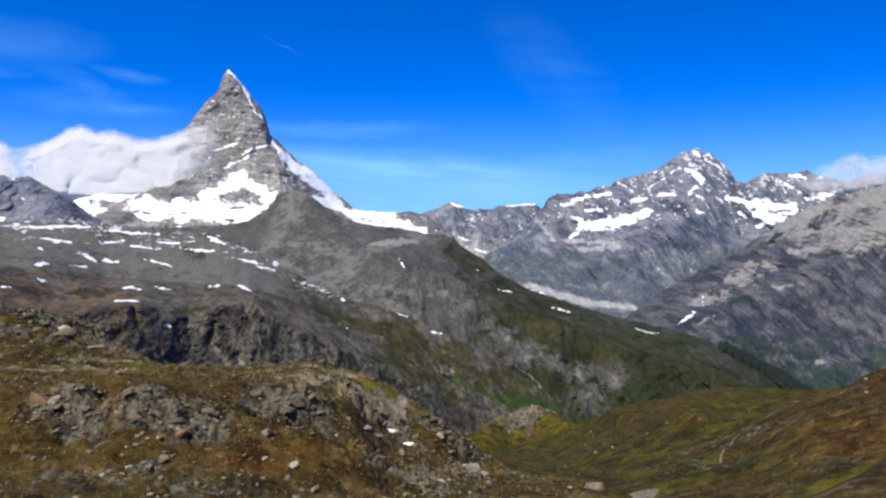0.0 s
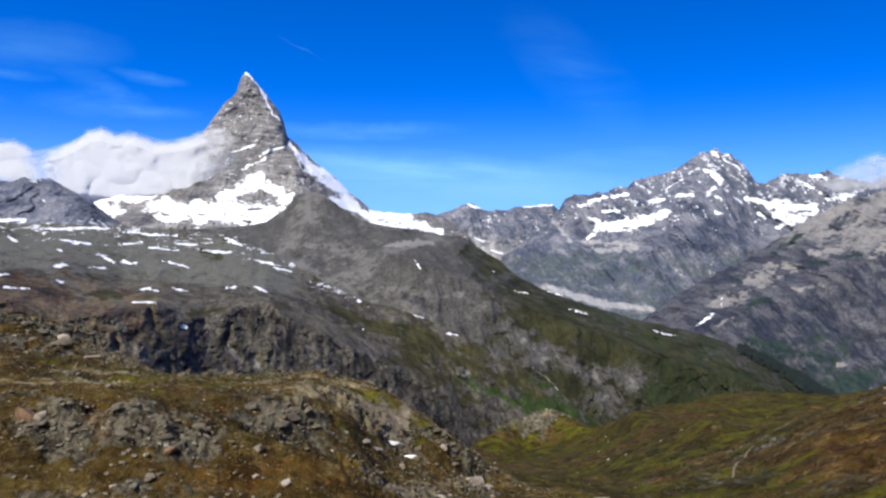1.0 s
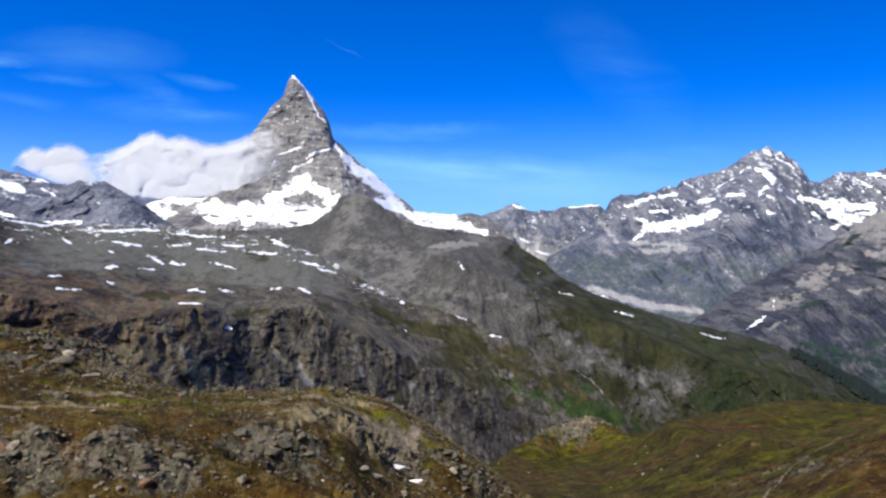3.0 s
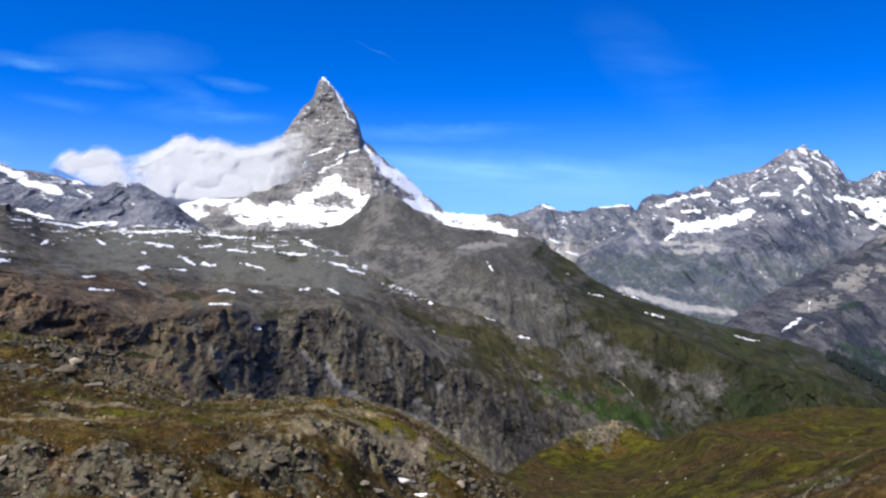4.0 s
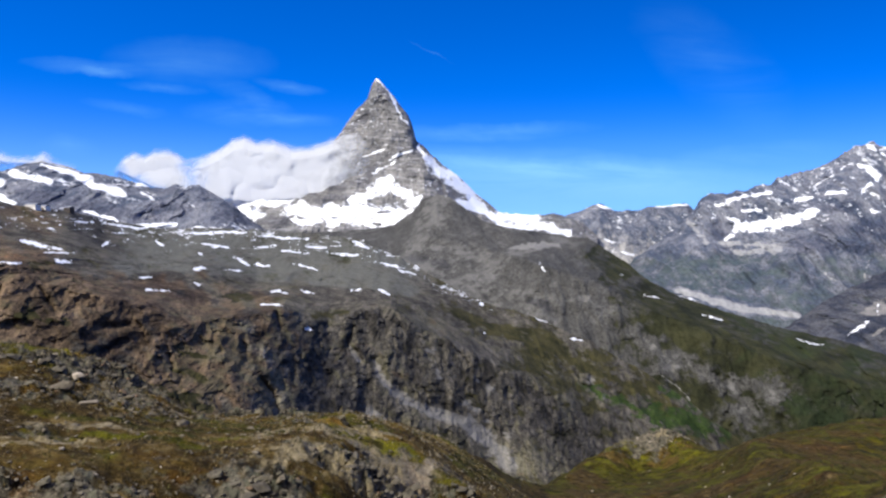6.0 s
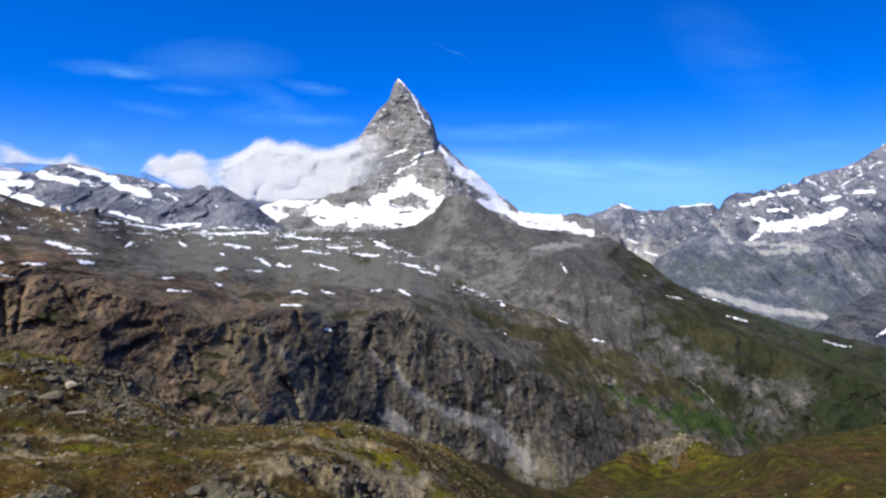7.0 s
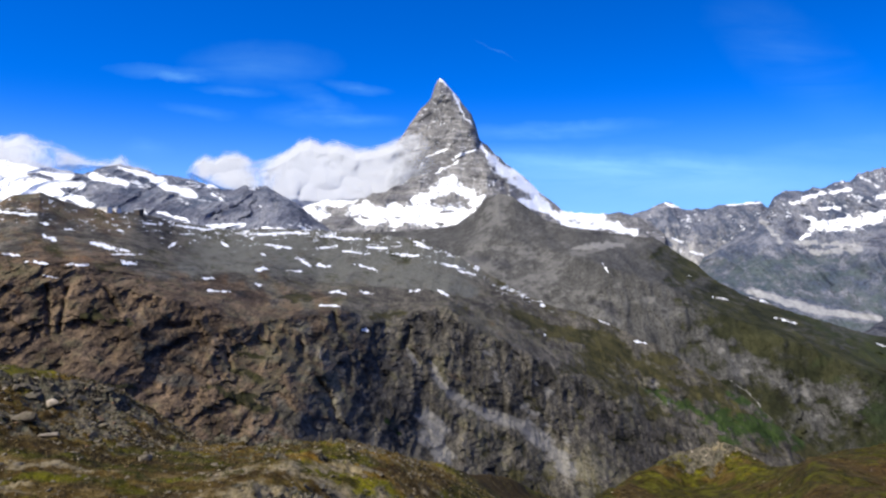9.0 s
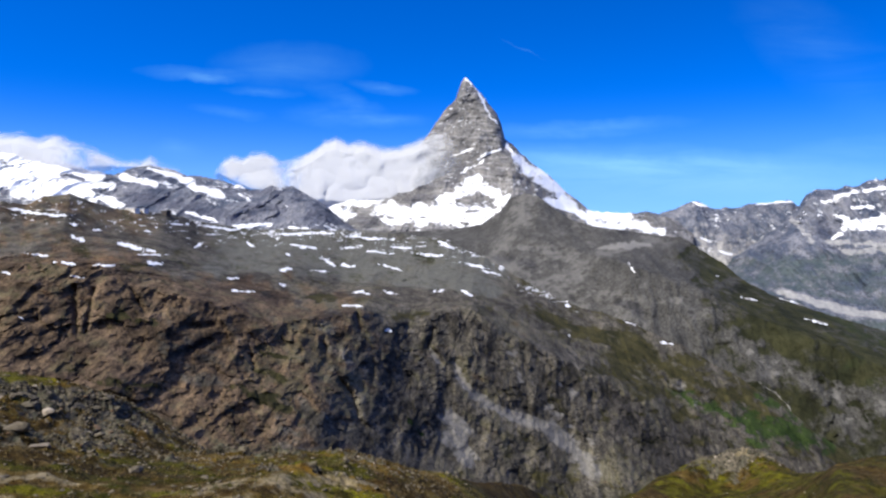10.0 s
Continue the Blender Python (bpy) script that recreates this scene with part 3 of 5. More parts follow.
SNOW_RIDGE_SNOW = [
    (-823, 124, -646, 104, 30.0), (-690, 128, -600, 112, 20.0), (-760, 100, -600, 88, 16.0), (-720, 138, -600, 126, 13.0), (-640, 112, -560, 104, 13.0), (-600, 94, -540, 88, 7.0), (-675, 85, -563, 77, 15.1), (-675, 117, -622, 93, 18.1), (-556, 80, -520, 60, 6.8), (-521, 101, -477, 91, 5.3), (-469, 109, -418, 91, 4.5), (-426, 89, -378, 75, 5.3),
    (-359, 79, -345, 70, 1.5), (-296, 65, -280, 50, 1.3), (-365, 34, -314, 35, 3.8), (-283, 31, -260, 30, 2.3), (-426, 52, -385, 39, 2.3), (-350, 57, -330, 49, 1.3), (-473, 72, -433, 63, 1.5), (-487, 114, -451, 106, 2.4)
]
SNOW_RIDGE_BARE = [
    (-609, 105, -580, 98, 2.2), (-565, 84, -530, 77, 3.0), (-512, 77, -409, 61, 6.0), (-481, 80, -409, 72, 4.0), (-401, 53, -230, 45, 9.1), (-324, 75, -261, 64, 6.8)
]
SNOW_RIDGE_DARK = [
    (-512, 77, -409, 55, 9.0), (-340, 83, -290, 80, 8.0), (-432, 56, -354, 49, 12.0), (-354, 55, -290, 55, 10.0), (-260, 49, -214, 37, 8.0)
]
FAR_RIDGE_SNOW = [
    (247, 62, 270, 54, 1.8), (325, 59, 371, 62, 1.2), (161, 43, 188, 45, 1.8), (279, -2, 297, -7, 1.8), (215, 30, 231, 15, 0.9), (255, 15, 271, 11,
    1.2), (184, 36, 204, 32, 1.8)
]
MASSIF_SNOW_A = [
    (438, 29, 499, 36, 7.6), (499, 36, 546, 55, 7.2), (460, 37, 508, 46, 5.3), (421, 15, 438, 23, 2.3), (408, 61, 446, 73, 3.0), (446, 73, 484, 80, 3.0), (446, 54, 471, 55, 2.3), (421, 44, 438, 40, 3.0),
    (517, 68, 540, 73, 3.0), (618, 144, 629, 137, 2.3), (608, 116, 632, 99, 4.5), (638, 133, 665, 119, 1.3), (622, 92, 608, 79, 3.0), (560, 77, 585, 79, 2.6)
]
MASSIF_SNOW_B = [
    (544, 89, 571, 103, 1.0), (581, 111, 595, 118, 1.0), (674, 76, 712, 68, 4.5), (717, 67, 790, 61, 9.0), (722, 55, 768, 45, 7.5), (693, 55, 708, 45, 3.0), (728, 33, 751, 39, 3.8), (756, 107, 801, 85, 1.8),
    (811, 77, 860, 83, 4.5), (781, 112, 811, 108, 3.0), (621, 55, 636, 52, 1.6), (650, 79, 672, 66, 1.0), (517, 37, 535, 45, 1.0)
]
MASSIF_SNOW = MASSIF_SNOW_A + MASSIF_SNOW_B
MASSIF_PALE = [
    (412, 10, 490, 7, 5.3), (438, -2, 499, 3, 4.5), (549, -25, 581, -48, 1.5), (618, -12, 613, -42, 1.3), (361, 54, 395, 8, 3.8)
]
MORAINE = [
    (357, -53, 403, -67, 3.8), (403, -67, 455, -79, 5.6), (455, -79, 522, -88, 4.6)
]
MASSIF_DARK = [
    (544, 33, 665, 30, 12.1), (517, 8, 636, 4, 9.1), (403, 32, 429, 0, 9.1), (562, 54, 618, 63, 9.1)
]
MASSIF_GRASS = [
    (447, -36, 553, -18, 10.6), (473, -57, 562, -50, 10.6), (336, -24, 386, -32, 9.1)
]
VALLEY_SIDE_SNOW = [
    (592, -113, 620, -96, 3.2), (634, -63, 633, -86, 1.2)
]
VALLEY_SIDE_PALE = [
    (665, -51, 732, -41, 11.0), (613, -79, 674, -68, 7.5), (754, -62, 801, -55, 3.4), (771, -7, 852, 2, 5.0), (796, 51, 903, 69, 7.0), (888, -9, 942, 14, 7.5), (791, 18, 872, 34, 4.5), (627, -114, 651, -101, 2.3),
    (703, -25, 771, -30, 5.0), (942, 14, 1010, 40, 9.0), (903, 69, 1000, 80, 7.0), (826, -176, 846, -180, 3.5)
]
VALLEY_SIDE_GRASS = [
    (771, -27, 914, 0, 6.0), (655, -91, 722, -70, 6.0), (684, -136, 811, -170, 15.1), (713, -8, 781, 30, 5.3), (805, -211, 959, -181, 14.7)
]
VALLEY_SIDE_DARK = [
    (713, -90, 872, -70, 9.1), (877, 40, 935, 54, 6.8), (831, -122, 942, -143, 9.1)
]
SHOULDER_SNOW = [
    (170, -15, 178, -24, 1.5), (279, -30, 286, -32, 0.9), (92, -64, 98, -65, 1.5), (312, -59, 333, -63, 0.8), (358, -58, 405, -72, 0.7), (396, -85,
    422, -91, 0.7), (519, -116, 555, -125, 0.7)
]
SHOULDER_SCREE = [
    (12, 5, 138, 8, 7.7), (134, 5, 224, 12, 11.0), (233, -55, 248, -92, 16.0), (301, -114, 361, -151, 9.1), (450, -181, 487, -166, 9.0), (487, -166, 495, -210, 9.0), (138, -84, 228, -113, 6.0), (375, -144, 420, -181, 6.8),
    (435, -171, 457, -229, 7.0), (329, -151, 405, -155, 6.0)
]
SHOULDER_PALE = [
    (134, 5, 200, 10, 4.0), (372, -190, 378, -199, 0.8), (337, -164, 372, -190, 0.8), (378, -199, 368, -213, 0.8), (312, -59, 333, -63, 0.8), (358, -58, 405, -72, 0.8), (396, -85, 422, -91, 0.8), (519, -116, 555, -125, 0.8)
]
SHOULDER_DARK = [
    (-1, -11, 52, -18, 9.0), (300, -51, 322, -46, 5.0), (151, -55, 196, -84, 8.0), (390, -158, 413, -218, 7.0), (147, 40, 180, 10, 5.0)
]
SHOULDER_GRASS = [
    (300, -73, 390, -106, 15.1), (390, -106, 569, -158, 18.9), (240, -32, 299, -33, 8.0), (546, -150, 716, -207, 16.5), (465, -131, 639, -187, 11.8), (501, -206, 687, -240, 17.7)
]
CLIFF_SNOW_A = [
    (-617, 8, -576, 4, 1.4), (-638, -17, -626, -20, 1.4), (-568, -4, -537, -7, 1.4), (-513, -8, -484, -9, 1.4), (-556, 29, -535, 21, 1.4), (-491, 19,
    -439, 6, 2.3), (-461, 4, -418, 2, 1.1), (-446, -7, -428, -10, 2.3), (-649, 65, -617, 59, 1.8), (-622, 60, -569, 55, 1.6), (-561, 46, -550, 43,
    1.1), (-462, 34, -450, 32, 1.4), (-393, 10, -382, 17, 1.4), (-329, 14, -316, 10, 1.4), (-273, 13, -234, 6, 1.6), (-274, -1, -265, -2, 1.4), (-228,
    -5, -207, -17, 2.3), (-201, -16, -181, -17, 1.8), (-276, -19, -263, -19, 2.8)
]
CLIFF_SNOW_B = [
    (-237, -22, -212, -24, 1.1), (-201, 7, -172, 9, 1.4), (-151, -13, -120, -23, 1.1), (-100, -2, -66, -4, 1.6), (-36, -15, -6, -21, 1.6), (-13, -23,
    13, -32, 1.4), (2, -14, 23, -21, 1.4), (-38, -47, -19, -56, 1.4), (-176, -49, -155, -52, 1.4), (-140, -49, -118, -54, 1.4), (-72, -49, -57, -49,
    1.8), (-342, -31, -324, -30, 1.1), (-332, -45, -299, -48, 0.9), (-273, -38, -265, -40, 1.4), (97, -67, 102, -69, 1.4), (102, -105, 104, -107,
    1.1), (170, -87, 189, -94, 0.9), (218, -114, 235, -117, 0.9), (-301, 24, -203, 27, 1.4)
]
CLIFF_SNOW_C = [
    (-195, 21, -135, 17, 1.4), (-77, 14, -52, 7, 2.8), (-399, 38, -339, 31, 1.4), (-167, 3, -133, -2, 1.1), (-134, 8, -104, 5, 1.1), (-609, -76, -602,
    -81, 1.4), (-543, -22, -519, -25, 1.1), (-129, -94, -120, -100, 1.8), (-187, -65, -155, -68, 1.1), (-428, 42, -406, 40, 0.9), (-529, 37, -514, 35,
    1.1)
]
CLIFF_SNOW = CLIFF_SNOW_A + CLIFF_SNOW_B + CLIFF_SNOW_C
CLIFF_TALUS = [
    (-71, -122, -55, -140, 2.6), (-38, -140, -31, -159, 3.0), (-31, -159, -14, -179, 3.8), (-14, -179, 27, -205, 6.0), (27, -205, 78, -221, 8.0), (78, -221, 115, -252, 10.0), (115, -252, 141, -282, 11.0), (-46, -210, -20, -233, 10.0),
    (-43, -235, -13, -267, 10.0)
]
CLIFF_CLEFT = [
    (-205, -109, -200, -129, 4.5), (-180, -162, -164, -183, 4.5), (-164, -183, -155, -212, 4.5), (-155, -212, -143, -224, 4.5), (-164, -76, -157, -98, 4.5), (-66, -96, -74, -119, 4.5)
]
CLIFF_NICHE = [
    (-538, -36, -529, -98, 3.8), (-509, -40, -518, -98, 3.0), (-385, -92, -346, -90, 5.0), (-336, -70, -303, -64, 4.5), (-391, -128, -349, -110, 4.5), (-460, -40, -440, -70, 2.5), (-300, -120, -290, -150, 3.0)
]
# dark rock, and painted shade on brows, niches and the wall facing off-sun
CLIFF_DARK_AND_SHADE_A = [
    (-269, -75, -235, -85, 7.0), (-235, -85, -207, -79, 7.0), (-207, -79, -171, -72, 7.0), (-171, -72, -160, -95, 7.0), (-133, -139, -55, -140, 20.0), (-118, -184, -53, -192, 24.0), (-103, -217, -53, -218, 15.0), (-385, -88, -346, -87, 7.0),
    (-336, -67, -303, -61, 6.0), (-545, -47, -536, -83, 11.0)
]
CLIFF_DARK_AND_SHADE_B = [
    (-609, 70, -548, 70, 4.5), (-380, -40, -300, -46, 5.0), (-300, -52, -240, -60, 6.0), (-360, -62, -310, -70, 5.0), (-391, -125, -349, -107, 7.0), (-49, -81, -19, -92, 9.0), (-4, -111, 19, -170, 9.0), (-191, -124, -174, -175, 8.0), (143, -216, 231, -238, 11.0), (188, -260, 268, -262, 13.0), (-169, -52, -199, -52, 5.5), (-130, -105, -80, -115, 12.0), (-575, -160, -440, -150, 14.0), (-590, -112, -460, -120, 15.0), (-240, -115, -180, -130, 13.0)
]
CLIFF_DARK_AND_SHADE = CLIFF_DARK_AND_SHADE_A + CLIFF_DARK_AND_SHADE_B
CLIFF_RIB = [
    (-180, -120, -172, -153, 4.5), (-234, -108, -217, -167, 9.1), (-217, -167, -200, -211, 9.1), (-303, -93, -263, -95, 8.0), (-388, -114, -408, -132, 6.8), (-486, -76, -421, -84, 13.0), (-309, -173, -258, -195, 13.0), (-416, -51, -361, -45, 7.5)
]
CLIFF_PALE = [
    (25, -111, 48, -170, 9.0), (84, -156, 121, -186, 8.0), (78, -195, 144, -245, 10.0), (236, -158, 267, -202, 6.0), (-180, -120, -172, -153, 2.5)
]
CLIFF_RUST = [
    (-303, -93, -263, -95, 7.0), (-388, -114, -408, -132, 6.0), (-609, 70, -548, 71, 6.0), (-540, 65, -519, 63, 4.5), (-633, 35, -538, 23, 12.0), (-625, 6, -506, -6, 10.0), (-559, 11, -413, -19, 8.0), (-413, -19, -272, -36, 6.0),
    (-121, -81, -71, -77, 7.0), (-241, -55, -153, -59, 6.0), (-7, -67, 67, -105, 7.0), (-416, -51, -361, -45, 6.0), (-620, -40, -480, -60, 10.0)
]
CLIFF_GRASS = [
    (43, -68, 139, -113, 15.1), (139, -113, 229, -143, 15.1), (161, -106, 200, -172, 9.0), (165, -208, 223, -202, 6.8), (214, -143, 303, -180, 9.1), (-121, -81, -71, -77, 8.0), (-241, -55, -153, -59, 6.0), (-486, -76, -421, -84, 9.0),
    (-548, -151, -397, -173, 9.4), (-300, -120, -240, -135, 5.0), (-330, -165, -240, -200, 11.0), (-290, -150, -240, -160, 6.0)
]
CLIFF_GREEN = [
    (237, -180, 289, -202, 9.0), (289, -202, 348, -224, 10.6), (304, -217, 363, -239, 9.0), (340, -180, 392, -217, 5.3), (350, -215, 420, -243, 10.0), (-93, -212, -75, -234, 4.0)
]
STATION_A = (-541, 1122, 64)
STATION_B = (-536, 1148, 64)
STATION_C = (-522, 1194, 63)
WOODS = [(663, -151, 735, -186, 3.5), (735, -187, 826, -234, 5.9), (826, -236, 909, -286, 8.2)]

# ---- mountains, farthest first ----
def bare(p):
    return np.zeros(p.shape[:2])


def sight(p, size, amount, seed=3):
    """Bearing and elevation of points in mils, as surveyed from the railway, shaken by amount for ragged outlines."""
    u, w = 1000 * p[..., 0] / p[..., 1], 1000 * p[..., 2] / p[..., 1]
    g = np.stack([u, 1.6 * w, 0 * u], -1)
    return u + amount * fractal(g, size, 5, seed, 0.62), w + 0.55 * amount * fractal(g, size, 5, seed + 50, 0.62)


def ragged(p, marks, x, z, soft, size, seed, depth=0.45, taper=0.75):
    """Patches with torn, broken rims."""
    m = strokes(x, z, marks, soft, taper)
    return np.where(m > 0.02, m - 0.06 + depth * flecks(p, size, seed, 1.7, 0.3), 0)


def flecks(p, size, seed, flat=1.8, slant=0.0):
    """Fine broken streaks, about -1 to 1, size in mils."""
    u, w = 1000 * p[..., 0] / p[..., 1], 1000 * p[..., 2] / p[..., 1]
    return fractal(np.stack([u + slant * w, flat * w, 0 * u], -1), size, 5, seed, 0.66)


def paint_far(p, rough, v):
    x, z = sight(p, 14, 3)
    snow = np.maximum(strokes(x, z, FAR_RIDGE_SNOW, 1.0), np.clip(0.26 + 0.3 * flecks(p, 14, 16, 1.0, 0.6), 0, 0.56))
    return {"snow": snow, "grass": bare(p), "scree": np.clip(0.2 + v * 0.5, 0, 1) * np.ones_like(snow)}


mountain("far_ridge", FAR_RIDGE, 260, (30, 40), [(260, 60, True, 0.45, 5), (60, 14, True, 0.6, 4)], paint_far, FAR_HAZED_STONE,
         "distant grey rock ridge tinted with painted blue haze, snow along its crest", 10, 120)


def paint_massif(p, rough, v):
    x, z = sight(p, 14, 4.0)
    high = np.clip((p[..., 2] / p[..., 1] * 1000 - 20) / 110, 0, 1)
    dust = np.clip(0.12 + 0.27 * high + 0.5 * flecks(p, 7, 15, 1.0, 0.6), 0, 0.50) * (high > 0)
    snow = np.maximum(ragged(p, MASSIF_SNOW, x, z, 1.0, 9, 92, 0.5, 0.3), dust)
    grass = np.clip(0.60 - (p[..., 2] + 60) / 300, 0, 0.56)
    grass = np.maximum(grass, 0.8 * ragged(p, MASSIF_GRASS, x, z, 1.4, 20, 97, 0.5))
    till = np.clip(strokes(*sight(p, 14, 3.0), MORAINE, 0.9, 0.4) + 0.16 * flecks(p, 9, 124, 1.0, 0.5), 0, 0.8)
    pale = np.maximum(0.9 * ragged(p, MASSIF_PALE, x, z, 1.2, 9, 98, 0.6), till)
    return {"snow": snow, "grass": grass - till, "pale": pale, "dark_and_shade": ragged(p, MASSIF_DARK, x, z, 1.4, 16, 112, 0.5), "scree": 0.2 + 0.3 * flecks(p, 30, 99, 1.0, 0.6)}


mountain("snowy_massif", MASSIF, 620, (70, 60, 60), [(520, 105, True, 0.25, 3), (170, 46, True, 0.25, 4), (50, 14, True, 0.3, 4)], paint_massif, FAR_HAZED_STONE,
         "pointed grey massif tinted with painted blue haze, with snowfields and snow-filled gullies", 14, 90, broken=((130, 9, 0.35), (50, 4, 0.5)))


def paint_peak(p, rough, v):
    x, z = sight(p, 18, 5)
    ledges = np.clip(0.26 + 0.36 * flecks(p, 8, 18, 2.0, -0.7), 0, 0.47)
    snow = np.maximum(ragged(p, PEAK_SNOW, x, z, 0.9, 9, 91, 0.35, 0.35), ledges * (p[..., 0] > -420))
    snow = snow * (1 - strokes(x, z, PEAK_BARE, 0.6))
    return {"snow": snow, "grass": bare(p), "dark_and_shade": ragged(p, PEAK_DARK, x, z, 1.2, 12, 113, 0.4), "scree": np.clip(0.25 + 0.2 * v, 0, 1) * np.ones_like(snow)}


mountain("pyramid_peak", PEAK, 620, (120, 60, 50), [(420, 70, True, 0.5, 4), (110, 34, True, 0.45, 5), (34, 9, True, 0.6, 4)], paint_peak, PEAK_STONE,
         "steep grey rock pyramid peak above a white snowfield", 6, 50, broken=((90, 5, 0.9), (36, 3, 1.8)))


def paint_snow_ridge(p, rough, v):
    x, z = sight(p, 18, 5)
    snow = np.maximum(ragged(p, SNOW_RIDGE_SNOW, x, z, 0.8, 14, 93, 0.3, 0.2), np.clip(0.26 + 0.42 * flecks(p, 18, 17, 1.4, 1.0), 0, 0.62))
    return {"snow": snow * (1 - strokes(x, z, SNOW_RIDGE_BARE, 0.7)), "dark_and_shade": 0.9 * ragged(p, SNOW_RIDGE_DARK, x, z, 1.2, 12, 114, 0.4), "grass": bare(p), "scree": bare(p) + 0.1}


mountain("snow_ridge", SNOW_RIDGE, 420, (60, 60), [(300, 60, True, 0.3, 4), (80, 22, True, 0.3, 5)], paint_snow_ridge, FAR_HAZED_STONE,
         "grey rock ridge tinted with painted blue haze, rising to a white snow dome", 8, 80, broken=((90, 14, 0.5), (36, 5, 0.7)))


def paint_side(p, rough, v):
    x, z = sight(p, 22, 5)
    grass = np.clip(0.25 - (p[..., 2] + 250) / 450 + 0.30 * flecks(p, 60, 97, 1.4, -0.8), 0, 0.8)
    grass = np.maximum(grass, 0.8 * ragged(p, VALLEY_SIDE_GRASS, x, z, 1.4, 16, 115, 0.5))
    pale = ragged(p, VALLEY_SIDE_PALE, x, z, 1.3, 12, 110, 0.6)
    scree = 0.22 + 0.50 * np.clip((p[..., 2] + 60) / 200, 0, 1) + 0.34 * flecks(p, 40, 96, 0.7, -0.9)
    return {"snow": 0.85 * ragged(p, VALLEY_SIDE_SNOW, *sight(p, 8, 2), 0.9, 6, 94, 0.4), "grass": grass - 0.5 * pale, "pale": 0.95 * pale, "dark_and_shade": 0.8 * ragged(p, VALLEY_SIDE_DARK, x, z, 1.4, 16, 116, 0.5), "scree": scree}


mountain("valley_side", VALLEY_SIDE, 420, (90, 70, 20), [(460, 48, True, 0.25, 3), (120, 20, True, 0.22, 5), (36, 6, True, 0.3, 4)], paint_side, SIDE_HAZED_STONE,
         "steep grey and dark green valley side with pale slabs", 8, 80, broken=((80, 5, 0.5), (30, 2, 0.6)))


def paint_shoulder(p, rough, v):
    x, z = sight(p, 20, 6)
    grass = np.maximum(0.85 * ragged(p, SHOULDER_GRASS, x, z, 1.6, 24, 102, 0.6), np.clip(0.22 + (p[..., 0] - 350) / 700, 0.1, 0.60) + 0.14 * flecks(p, 60, 111, 1.6, -0.5))
    rubbly = 0.62 * ragged(p, SHOULDER_SCREE, x, z, 1.8, 18, 100, 0.7)
    scree = np.maximum(rubbly, 0.46 - 0.28 * np.clip((p[..., 0] - 250) / 400, 0, 1) + 0.3 * flecks(p, 30, 101, 1.5, -0.5))
    return {"snow": ragged(p, SHOULDER_SNOW, x, z, 1.0, 6, 95), "grass": grass - 0.6 * rubbly, "lush": 0.45 * np.clip((p[..., 0] - 550) / 300, 0, 1) + 0.3 * flecks(p, 40, 117, 1.6, -0.5),
            "pale": ragged(p, SHOULDER_PALE, *sight(p, 12, 2), 1.0, 6, 118, 0.4), "dark_and_shade": 0.8 * ragged(p, SHOULDER_DARK, x, z, 1.3, 14, 119, 0.5), "scree": scree}


_, SHOULDER_POINTS = mountain("shoulder_ridge", SHOULDER, 760, (70, 110, 30), [(320, 40, True, 0.5, 4), (90, 13, True, 0.35, 5), (26, 3.5, True, 0.4, 4)], paint_shoulder, SHOULDER_STONE,
         "long grey scree shoulder falling to dark green meadows", 5, 60, broken=((60, 5, 0.5), (22, 2, 0.6)))


